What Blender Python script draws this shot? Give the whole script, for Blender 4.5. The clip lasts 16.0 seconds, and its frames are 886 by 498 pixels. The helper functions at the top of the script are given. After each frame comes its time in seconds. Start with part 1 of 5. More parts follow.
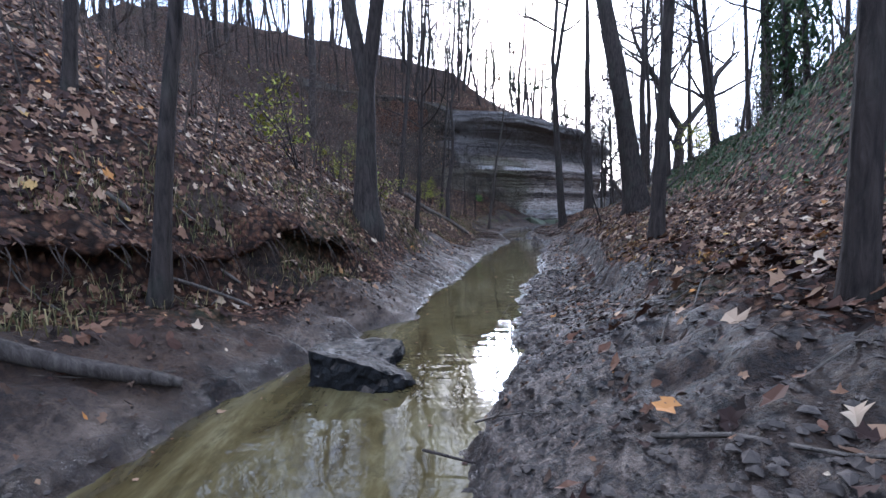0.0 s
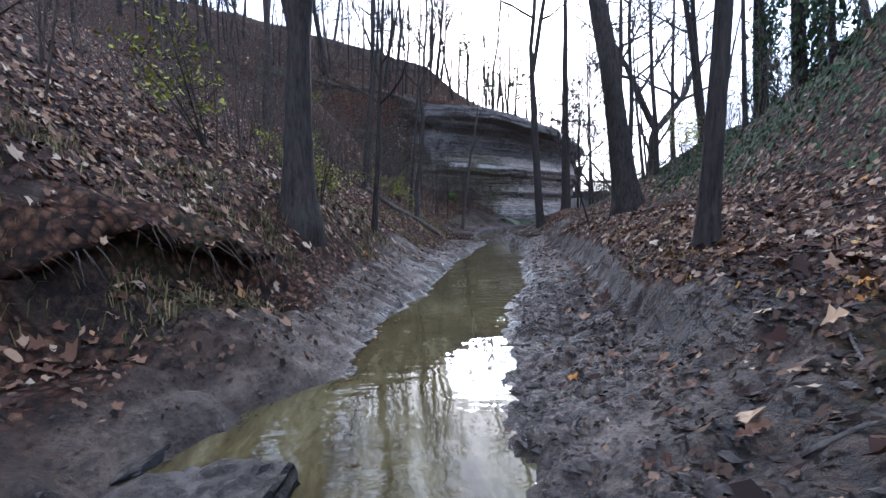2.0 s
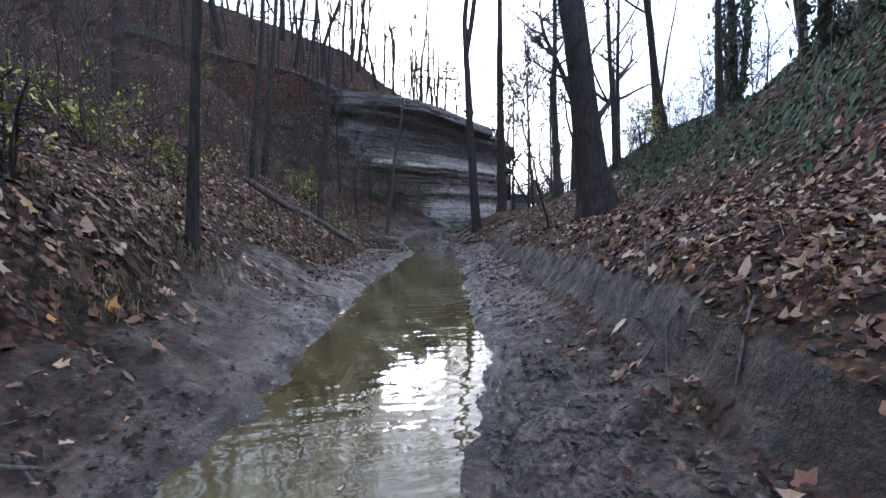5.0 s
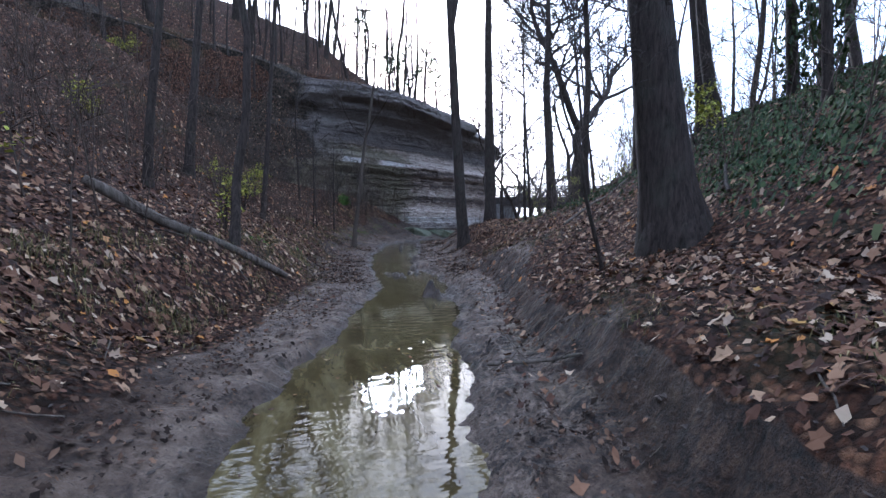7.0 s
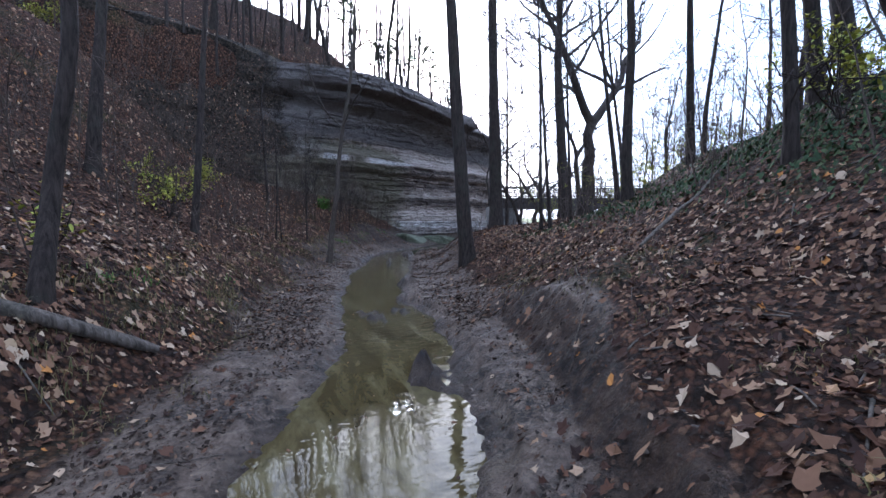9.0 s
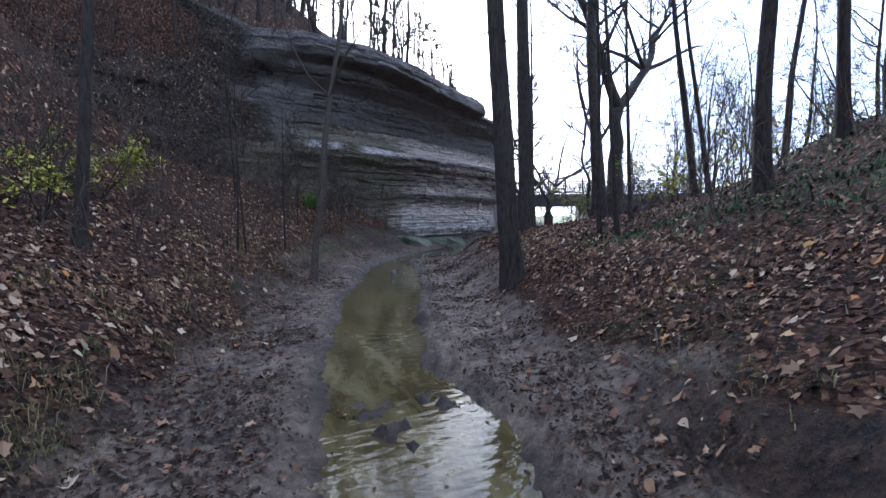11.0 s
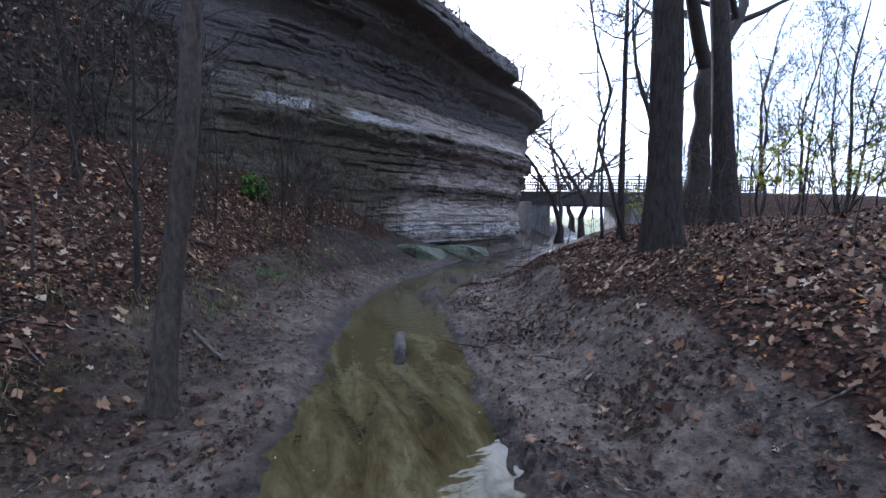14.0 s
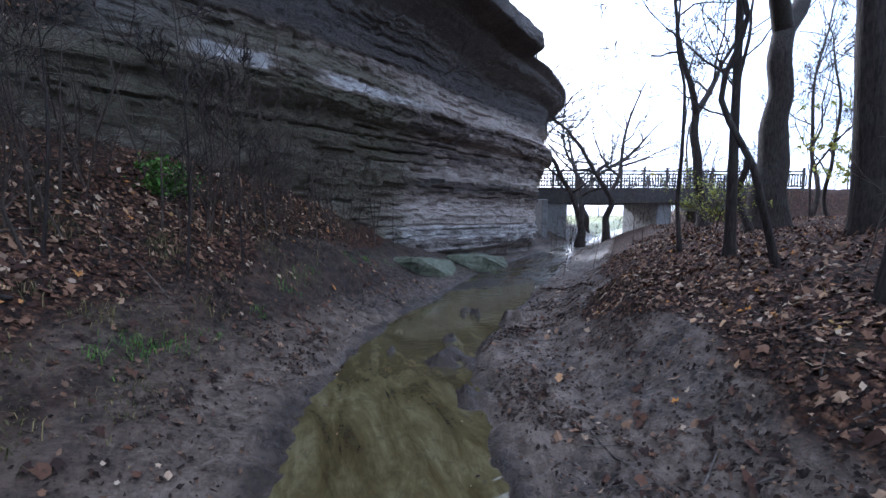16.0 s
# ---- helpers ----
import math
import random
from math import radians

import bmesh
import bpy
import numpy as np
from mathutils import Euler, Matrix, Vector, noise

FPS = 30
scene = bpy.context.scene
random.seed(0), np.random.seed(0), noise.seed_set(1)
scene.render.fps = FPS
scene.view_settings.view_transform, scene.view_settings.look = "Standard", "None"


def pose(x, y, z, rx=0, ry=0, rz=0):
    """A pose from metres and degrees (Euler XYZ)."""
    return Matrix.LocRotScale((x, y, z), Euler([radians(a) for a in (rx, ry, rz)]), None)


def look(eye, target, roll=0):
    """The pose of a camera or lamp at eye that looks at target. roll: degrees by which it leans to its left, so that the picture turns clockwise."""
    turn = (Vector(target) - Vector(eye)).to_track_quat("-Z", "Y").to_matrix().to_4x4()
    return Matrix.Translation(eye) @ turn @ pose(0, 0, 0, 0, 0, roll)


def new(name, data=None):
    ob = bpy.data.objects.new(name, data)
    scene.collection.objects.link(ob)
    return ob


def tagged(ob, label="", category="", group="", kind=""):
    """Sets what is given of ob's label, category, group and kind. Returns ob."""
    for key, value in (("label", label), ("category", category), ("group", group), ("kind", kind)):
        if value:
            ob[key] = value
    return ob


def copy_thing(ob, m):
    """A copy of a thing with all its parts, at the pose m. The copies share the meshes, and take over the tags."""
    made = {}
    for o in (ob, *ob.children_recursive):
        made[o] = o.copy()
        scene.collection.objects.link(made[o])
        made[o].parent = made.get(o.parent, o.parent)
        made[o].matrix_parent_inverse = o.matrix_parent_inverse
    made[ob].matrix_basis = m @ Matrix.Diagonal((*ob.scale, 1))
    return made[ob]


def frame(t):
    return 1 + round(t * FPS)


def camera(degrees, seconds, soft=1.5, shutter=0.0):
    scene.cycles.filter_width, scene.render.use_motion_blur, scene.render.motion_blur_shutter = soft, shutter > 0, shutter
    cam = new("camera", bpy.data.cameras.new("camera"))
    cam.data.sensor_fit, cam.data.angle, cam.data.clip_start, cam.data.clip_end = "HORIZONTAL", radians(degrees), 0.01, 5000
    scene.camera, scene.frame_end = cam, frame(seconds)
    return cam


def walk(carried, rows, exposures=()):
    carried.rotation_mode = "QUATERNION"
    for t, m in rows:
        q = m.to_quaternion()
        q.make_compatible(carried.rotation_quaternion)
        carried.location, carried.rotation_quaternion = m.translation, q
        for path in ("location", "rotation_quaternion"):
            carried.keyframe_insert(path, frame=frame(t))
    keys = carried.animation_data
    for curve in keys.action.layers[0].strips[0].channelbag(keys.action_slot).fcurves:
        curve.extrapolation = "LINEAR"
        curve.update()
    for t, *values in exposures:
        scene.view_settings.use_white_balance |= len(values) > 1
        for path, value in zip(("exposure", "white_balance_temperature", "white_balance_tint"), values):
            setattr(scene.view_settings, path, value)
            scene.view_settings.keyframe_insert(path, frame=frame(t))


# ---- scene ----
cam = camera(95.0, 16.0, 1.5)
PATH = [
    (0, (1.09, 3.252, 0.896), (1.131, 5.245, 0.728), -0.9),
    (0.5, (1.146, 3.601, 0.873), (1.203, 5.593, 0.709), -0.8),
    (1, (1.171, 3.917, 0.858), (1.244, 5.909, 0.693), -0.7),
    (1.5, (1.199, 4.232, 0.857), (1.3, 6.223, 0.691), -0.7),
    (2, (1.243, 4.562, 0.859), (1.417, 6.547, 0.689), -0.4),
    (2.5, (1.309, 4.928, 0.846), (1.548, 6.906, 0.679), -0.1),
    (3, (1.369, 5.313, 0.837), (1.656, 7.285, 0.671), 0.1),
    (3.5, (1.434, 5.678, 0.806), (1.777, 7.642, 0.642), 0.1),
    (4, (1.476, 6.025, 0.793), (1.895, 7.974, 0.626), 0.4),
    (4.2, (1.537, 6.187, 0.79), (1.976, 8.132, 0.625), 0.4),
    (6.3, (2.172, 8.778, 1.045), (2.784, 10.676, 0.891), 0.1),
    (6.5, (2.26, 9.037, 1.084), (2.874, 10.934, 0.928), 0.4),
    (7, (2.456, 9.659, 1.118), (3.071, 11.556, 0.966), 0.2),
    (7.5, (2.58, 10.28, 1.165), (3.198, 12.176, 1.015), 0.1),
    (8, (2.8, 10.886, 1.211), (3.42, 12.781, 1.062), 0.1),
    (8.5, (3.028, 11.475, 1.274), (3.661, 13.366, 1.121), 0.1),
    (9, (3.202, 12.097, 1.294), (3.838, 13.988, 1.147), -0.1),
    (9.2, (3.247, 12.351, 1.312), (3.884, 14.241, 1.16), 0.2),
    (11.3, (3.609, 15.445, 1.359), (4.274, 17.325, 1.202), -0.5),
    (11.5, (3.675, 15.837, 1.375), (4.343, 17.715, 1.213), -0.3),
    (12, (3.83, 16.757, 1.361), (4.51, 18.631, 1.201), -0.1),
    (12.5, (3.987, 17.698, 1.368), (4.67, 19.57, 1.207), 0.1),
    (13, (4.176, 18.573, 1.372), (4.863, 20.444, 1.21), 0.3),
    (13.5, (4.372, 19.37, 1.362), (5.063, 21.24, 1.202), 0.3),
    (14, (4.528, 20.081, 1.369), (5.219, 21.951, 1.211), 0.4),
    (14.5, (4.644, 20.699, 1.399), (5.333, 22.57, 1.239), 0.2),
    (15, (4.804, 21.345, 1.455), (5.496, 23.214, 1.29), 0.3),
    (15.5, (4.97, 22.021, 1.499), (5.67, 23.887, 1.329), 0.4),
    (16, (5.236, 22.803, 1.471), (5.935, 24.669, 1.304), 0.2),
]
walk(cam, [(t, look(eye, target, roll)) for t, eye, target, roll in PATH], [(0, 1.64, 5000, 14), (5, 1.56, 5000, 14), (11, 1.55, 5000, 14), (16, 1.6, 5000, 14)])

# ---------------------------------------------------------------- sky and sun
SUN_AZIMUTH, SUN_HEIGHT = 10.3, 21.0   # degrees to the right of +y, and above the horizon
world = bpy.data.worlds.new("sky")
scene.world = world
world.use_nodes = True
wt = world.node_tree
sky = wt.nodes.new("ShaderNodeTexSky")
sky.sky_type = "NISHITA"
sky.sun_disc = False
sky.sun_elevation = radians(SUN_HEIGHT)
sky.sun_rotation = radians(SUN_AZIMUTH)
sky.air_density, sky.dust_density, sky.ozone_density = 1.0, 4.0, 1.0
# thin high cloud spreads the light evenly over the sky
veil = wt.nodes.new("ShaderNodeMix")
veil.data_type, veil.blend_type = "RGBA", "MIX"
veil.inputs[0].default_value = 0.6
veil.inputs[7].default_value = (7.6, 8.3, 9.2, 1)
wt.links.new(sky.outputs["Color"], veil.inputs[6])
wt.links.new(veil.outputs[2], wt.nodes["Background"].inputs["Color"])
wt.nodes["Background"].inputs["Strength"].default_value = 0.15
sun_data = bpy.data.lights.new("sun", "SUN")
sun_data.energy, sun_data.angle, sun_data.color = 2.6, radians(9), (1.0, 0.94, 0.86)
sun = new("sun", sun_data)
way = Vector((math.sin(radians(SUN_AZIMUTH)) * math.cos(radians(SUN_HEIGHT)), math.cos(radians(SUN_AZIMUTH)) * math.cos(radians(SUN_HEIGHT)), math.sin(radians(SUN_HEIGHT))))
sun.matrix_world = look(way * 60, (0, 0, 0))

# ---------------------------------------------------------------- materials
class Nodes:
    """A small shorthand for building node materials."""

    def __init__(self, name):
        self.mat = bpy.data.materials.new(name)
        self.mat.use_nodes = True
        self.tree = self.mat.node_tree
        self.bsdf = self.tree.nodes["Principled BSDF"]

    def put(self, socket, value):
        if isinstance(value, bpy.types.NodeSocket):
            self.tree.links.new(value, socket)
        elif isinstance(value, (tuple, list)) and len(value) == 3 and socket.type == "RGBA":
            socket.default_value = (*value, 1)
        else:
            socket.default_value = value

    def set(self, **values):
        for key, value in values.items():
            self.put(self.bsdf.inputs[key.replace("_", " ")], value)

    def coords(self, scale=(1, 1, 1), kind="Object"):
        tc, mp = self.tree.nodes.new("ShaderNodeTexCoord"), self.tree.nodes.new("ShaderNodeMapping")
        self.tree.links.new(tc.outputs[kind], mp.inputs["Vector"])
        mp.inputs["Scale"].default_value = scale
        return mp.outputs["Vector"]

    def noise(self, scale, detail=4.0, rough=0.55, stretch=(1, 1, 1), distort=0.0):
        n = self.tree.nodes.new("ShaderNodeTexNoise")
        n.inputs["Scale"].default_value, n.inputs["Detail"].default_value = scale, detail
        n.inputs["Roughness"].default_value, n.inputs["Distortion"].default_value = rough, distort
        self.tree.links.new(self.coords(stretch), n.inputs["Vector"])
        return n.outputs["Fac"]

    def cells(self, scale, stretch=(1, 1, 1), feature="F1"):
        n = self.tree.nodes.new("ShaderNodeTexVoronoi")
        n.feature = feature
        n.inputs["Scale"].default_value = scale
        self.tree.links.new(self.coords(stretch), n.inputs["Vector"])
        return n.outputs["Distance"]

    def attr(self, name):
        n = self.tree.nodes.new("ShaderNodeAttribute")
        n.attribute_name = name
        return n.outputs["Fac"]

    def ramp(self, fac, *stops):
        n = self.tree.nodes.new("ShaderNodeValToRGB")
        while len(n.color_ramp.elements) < len(stops):
            n.color_ramp.elements.new(0.5)
        for e, (at, colour) in zip(n.color_ramp.elements, stops):
            e.position = at
            e.color = (*colour, 1) if isinstance(colour, (tuple, list)) else (colour, colour, colour, 1)
        self.tree.links.new(fac, n.inputs["Fac"])
        return n.outputs["Color"]

    def mix(self, fac, a, b, kind="MIX"):
        n = self.tree.nodes.new("ShaderNodeMix")
        n.data_type, n.blend_type = "RGBA", kind
        self.put(n.inputs[0], fac)
        self.put(n.inputs[6], a)
        self.put(n.inputs[7], b)
        return n.outputs[2]

    def math(self, kind, a, b=0.0):
        n = self.tree.nodes.new("ShaderNodeMath")
        n.operation = kind
        n.use_clamp = kind in ("ADD", "SUBTRACT", "MULTIPLY")
        self.put(n.inputs[0], a)
        self.put(n.inputs[1], b)
        return n.outputs[0]

    def island(self):
        return self.tree.nodes.new("ShaderNodeNewGeometry").outputs["Random Per Island"]

    def object_random(self):
        return self.tree.nodes.new("ShaderNodeObjectInfo").outputs["Random"]

    def bump(self, height, strength, distance):
        n = self.tree.nodes.new("ShaderNodeBump")
        n.inputs["Strength"].default_value, n.inputs["Distance"].default_value = strength, distance
        self.tree.links.new(height, n.inputs["Height"])
        return n.outputs["Normal"]


def ground_material():
    m = Nodes("ground")
    wet, litter, field = m.attr("wet"), m.attr("litter"), m.attr("field")
    grit, fine, mid, big = m.noise(140, 4, 0.7), m.noise(38, 6, 0.65), m.noise(7, 5, 0.6), m.noise(0.9, 4, 0.55)
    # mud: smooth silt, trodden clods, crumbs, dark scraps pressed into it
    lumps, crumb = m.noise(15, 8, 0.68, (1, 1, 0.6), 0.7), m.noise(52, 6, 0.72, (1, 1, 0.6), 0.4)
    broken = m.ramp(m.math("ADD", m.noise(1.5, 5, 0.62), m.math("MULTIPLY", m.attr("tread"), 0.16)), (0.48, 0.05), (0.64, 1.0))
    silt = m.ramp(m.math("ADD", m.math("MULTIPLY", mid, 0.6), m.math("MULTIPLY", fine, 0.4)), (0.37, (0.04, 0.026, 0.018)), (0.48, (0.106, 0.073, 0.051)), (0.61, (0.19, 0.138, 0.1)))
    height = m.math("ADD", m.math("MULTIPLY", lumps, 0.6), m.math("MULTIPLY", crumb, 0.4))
    # churned mud: pits painted dark, as the bump casts no shade in them
    pit_shaded = m.ramp(height, (0.41, (0.011, 0.008, 0.007)), (0.48, (0.046, 0.032, 0.023)), (0.53, (0.105, 0.074, 0.055)), (0.61, (0.195, 0.147, 0.112)))
    mud = m.mix(broken, silt, pit_shaded)
    algae = m.ramp(m.noise(1.1, 5, 0.65, (1, 1.3, 1)), (0.52, 0.0), (0.66, 0.55))
    mud = m.mix(m.math("MULTIPLY", algae, m.attr("tread")), mud, m.mix(1.0, mud, (0.8, 0.95, 0.58), "MULTIPLY"))
    scraps = m.ramp(m.noise(48, 3, 0.75, (1, 1, 0.4), 1.2), (0.6, 0.0), (0.64, 0.85))
    mud = m.mix(scraps, mud, (0.03, 0.02, 0.015))
    mud = m.mix(m.math("MULTIPLY", wet, 0.92), mud, m.mix(1.0, mud, (0.36, 0.34, 0.33), "MULTIPLY"))
    # away from the water the silt gives way to dark brown earth
    mud = m.mix(m.attr("earth"), mud, m.mix(1.0, mud, (0.36, 0.27, 0.2), "MULTIPLY"))
    # leaf mould under the loose leaves, its gaps and pits painted darker as shade
    cell = m.tree.nodes.new("ShaderNodeTexVoronoi")
    cell.inputs["Scale"].default_value, cell.inputs["Randomness"].default_value = 27, 1.0
    m.tree.links.new(m.coords((1, 1, 0.6)), cell.inputs["Vector"])
    pick = m.math("MULTIPLY", cell.outputs["Color"], 1.0)
    earth = m.ramp(pick, (0.1, (0.012, 0.008, 0.006)), (0.4, (0.055, 0.025, 0.014)), (0.65, (0.125, 0.055, 0.029)), (0.9, (0.23, 0.125, 0.068)))
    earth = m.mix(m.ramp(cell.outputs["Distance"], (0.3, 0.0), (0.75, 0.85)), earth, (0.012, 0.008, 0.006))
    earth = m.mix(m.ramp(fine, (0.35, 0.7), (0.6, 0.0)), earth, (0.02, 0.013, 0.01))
    moss = m.ramp(big, (0.55, 0.0), (0.72, 1.0))
    earth = m.mix(m.math("MULTIPLY", moss, 0.35), earth, (0.04, 0.052, 0.017))
    cover = m.ramp(m.math("ADD", litter, m.math("SUBTRACT", m.math("ADD", m.math("MULTIPLY", mid, 0.5), m.math("MULTIPLY", fine, 0.4)), 0.45)), (0.4, 0.0), (0.6, 1.0))
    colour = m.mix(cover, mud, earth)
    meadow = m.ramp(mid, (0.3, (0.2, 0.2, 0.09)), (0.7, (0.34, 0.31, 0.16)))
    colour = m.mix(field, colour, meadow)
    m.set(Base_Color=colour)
    slick = m.ramp(m.math("ADD", m.math("MULTIPLY", wet, 0.6), m.math("SUBTRACT", mid, 0.3)), (0.12, 0.7), (0.6, 0.36))
    m.set(Specular_IOR_Level=m.mix(cover, (0.26, 0.26, 0.26), (0.1, 0.1, 0.1)))
    m.set(Roughness=m.mix(cover, slick, (0.85, 0.85, 0.85)))
    relief = m.math("ADD", m.math("MULTIPLY", fine, 0.42), m.math("ADD", m.math("MULTIPLY", mid, 0.2), m.math("MULTIPLY", grit, 0.16)))
    rough_mud = m.math("MULTIPLY", m.math("MULTIPLY", height, broken), 0.75)
    sunk = m.mix(cover, rough_mud, m.math("SUBTRACT", 0.35, m.math("MULTIPLY", cell.outputs["Distance"], 0.35)))
    m.set(Normal=m.bump(m.math("ADD", m.math("MULTIPLY", relief, 0.7), m.math("MULTIPLY", sunk, 0.7)), 1.0, 0.075))
    return m.mat


def water_material():
    m = Nodes("water")
    bed, silt, clump = m.noise(2.6, 7, 0.7, (1.7, 0.45, 1), 0.6), m.noise(13, 6, 0.7, (1, 0.6, 1), 0.5), m.noise(0.5, 3)
    colour = m.ramp(bed, (0.32, (0.026, 0.017, 0.008)), (0.44, (0.052, 0.038, 0.015)), (0.54, (0.082, 0.063, 0.027)), (0.66, (0.125, 0.102, 0.052)))
    colour = m.mix(m.math("MULTIPLY", m.ramp(silt, (0.5, 0.0), (0.64, 1.0)), 0.6), colour, (0.04, 0.032, 0.015))
    m.set(Base_Color=colour, Roughness=0.03, IOR=1.333)
    ripple = m.math("ADD", m.math("MULTIPLY", m.noise(5.5, 2, 0.4, (1.0, 2.2, 1)), m.ramp(clump, (0.4, 0.15), (0.65, 0.8))), m.math("MULTIPLY", m.noise(1.4, 1, 0.4), 0.6))
    m.set(Normal=m.bump(ripple, 0.35, 0.025))
    return m.mat


def rock_material():
    m = Nodes("sandstone_cliff")
    pale, moss, dark, soil, tone = m.attr("pale"), m.attr("moss"), m.attr("stain_shade"), m.attr("soil"), m.attr("tone")
    thin, grain, blot = m.noise(3.0, 9, 0.75, (0.55, 0.55, 6), 0.5), m.noise(30, 8, 0.78, (1, 1, 2.2)), m.noise(2.6, 9, 0.76, (1, 1, 1.7), 0.5)
    layer = m.math("ADD", m.math("MULTIPLY", thin, 0.5), m.math("ADD", m.math("MULTIPLY", tone, 0.28), m.math("MULTIPLY", grain, 0.22)))
    colour = m.ramp(layer, (0.33, (0.06, 0.047, 0.04)), (0.42, (0.18, 0.135, 0.108)), (0.51, (0.34, 0.27, 0.22)), (0.64, (0.54, 0.45, 0.38)))
    light = m.ramp(m.math("ADD", m.math("MULTIPLY", layer, 0.6), m.math("MULTIPLY", blot, 0.4)), (0.4, (0.1, 0.08, 0.068)), (0.48, (0.34, 0.285, 0.245)), (0.58, (0.7, 0.65, 0.6)))
    keep = m.ramp(m.math("ADD", m.math("MULTIPLY", pale, 0.39), m.math("SUBTRACT", m.math("ADD", m.math("MULTIPLY", blot, 0.45), m.math("ADD", m.math("MULTIPLY", thin, 0.3), m.math("MULTIPLY", grain, 0.25))), 0.42)), (0.48, 0.0), (0.53, 1.0))
    colour = m.mix(keep, colour, light)
    green = m.ramp(m.math("ADD", m.math("MULTIPLY", moss, 0.55), m.math("SUBTRACT", m.noise(3.1, 6, 0.65), 0.5)), (0.25, 0.0), (0.55, 0.85))
    colour = m.mix(green, colour, m.ramp(grain, (0.4, (0.044, 0.039, 0.023)), (0.6, (0.18, 0.148, 0.082))))
    # dark stone tone and the overhang's shade, painted together
    dark_shade = m.ramp(m.math("ADD", m.math("MULTIPLY", dark, 0.7), m.math("SUBTRACT", m.noise(1.3, 6, 0.65, (1, 1, 0.6)), 0.5)), (0.25, 0.0), (0.6, 0.85))
    colour = m.mix(dark_shade, colour, m.ramp(grain, (0.4, (0.046, 0.039, 0.035)), (0.6, (0.18, 0.157, 0.143))))
    # pale flecks painted in for the ledge tops that the sky lights
    lit_fleck = m.ramp(m.noise(10, 7, 0.8, (0.7, 0.7, 3.2), 0.3), (0.55, 0.0), (0.62, 0.75))
    colour = m.mix(m.math("MULTIPLY", lit_fleck, m.ramp(tone, (0.2, 0.15), (0.8, 0.9))), colour, m.mix(1.0, (0.52, 0.46, 0.41), m.ramp(blot, (0.4, 0.35), (0.6, 1.0)), "MULTIPLY"))
    crack = m.ramp(m.noise(4.5, 9, 0.8, (0.45, 0.45, 7), 0.5), (0.36, 0.85), (0.43, 0.0))
    colour = m.mix(crack, colour, (0.02, 0.017, 0.015))
    cell = m.tree.nodes.new("ShaderNodeTexVoronoi")
    cell.inputs["Scale"].default_value = 17
    m.tree.links.new(m.coords(), cell.inputs["Vector"])
    leafy = m.ramp(m.math("MULTIPLY", cell.outputs["Color"], 1.0), (0.15, (0.01, 0.008, 0.006)), (0.5, (0.034, 0.026, 0.016)), (0.9, (0.1, 0.07, 0.046)))
    hold = m.ramp(m.math("ADD", soil, m.math("SUBTRACT", m.math("ADD", m.math("MULTIPLY", blot, 0.7), m.math("MULTIPLY", grain, 0.3)), 0.5)), (0.4, 0.0), (0.56, 1.0))
    colour = m.mix(hold, colour, leafy)
    m.set(Base_Color=colour, Roughness=0.8, Specular_IOR_Level=0.25)
    m.set(Normal=m.bump(m.math("ADD", m.math("MULTIPLY", grain, 0.5), m.math("MULTIPLY", thin, 0.6)), 1.0, 0.16))
    return m.mat


def bark_material(name, low, high, stretch=0.18):
    m = Nodes(name)
    ridge, patch = m.noise(34, 6, 0.65, (1, 1, stretch), 0.4), m.noise(3.0, 4, 0.6)
    colour = m.ramp(ridge, (0.3, low), (0.7, high))
    colour = m.mix(m.ramp(patch, (0.5, 0.0), (0.75, 0.45)), colour, (0.06, 0.063, 0.045))
    colour = m.mix(m.math("MULTIPLY", m.object_random(), 0.35), colour, m.mix(1.0, colour, (0.6, 0.58, 0.56), "MULTIPLY"))
    m.set(Base_Color=colour, Roughness=0.9, Specular_IOR_Level=0.15)
    m.set(Normal=m.bump(ridge, 0.9, 0.025))
    return m.mat


def leaf_material(name, *stops, rough=0.7, gloss=0.16):
    m = Nodes(name)
    colour = m.ramp(m.island(), *stops)
    colour = m.mix(m.math("MULTIPLY", m.noise(60, 4), 0.5), colour, m.mix(1.0, colour, (0.6, 0.55, 0.5), "MULTIPLY"))
    m.set(Base_Color=colour, Roughness=rough, Specular_IOR_Level=gloss)
    return m.mat


def plain_material(name, low, high, scale=8, rough=0.8, metal=0.0, bump=0.4, distance=0.01):
    m = Nodes(name)
    fine = m.noise(scale, 6, 0.65)
    m.set(Base_Color=m.mix(m.ramp(m.noise(scale / 7, 4), (0.35, 0.0), (0.7, 0.5)), m.ramp(fine, (0.3, low), (0.7, high)), low), Roughness=rough, Metallic=metal, Specular_IOR_Level=0.3)
    m.set(Normal=m.bump(fine, bump, distance))
    return m.mat


def boulder_material():
    m = Nodes("dark_wet_stone")
    fine, patch = m.noise(22, 7, 0.7), m.noise(5, 5, 0.65)
    stone_colour = m.ramp(fine, (0.3, (0.003, 0.003, 0.003)), (0.7, (0.014, 0.012, 0.011)))
    mud = m.ramp(fine, (0.35, (0.024, 0.018, 0.013)), (0.65, (0.095, 0.073, 0.056)))
    split = m.tree.nodes.new("ShaderNodeSeparateXYZ")
    m.tree.links.new(m.tree.nodes.new("ShaderNodeNewGeometry").outputs["Normal"], split.inputs[0])
    # mud on upward faces; its pale tone also paints in their sky light
    flat = m.ramp(m.math("ADD", m.math("MULTIPLY", split.outputs["Z"], 0.8), m.math("SUBTRACT", patch, 0.5)), (0.5, 0.0), (0.68, 1.0))
    m.set(Base_Color=m.mix(flat, stone_colour, mud), Roughness=m.ramp(patch, (0.35, 0.8), (0.65, 0.5)), Specular_IOR_Level=0.22)
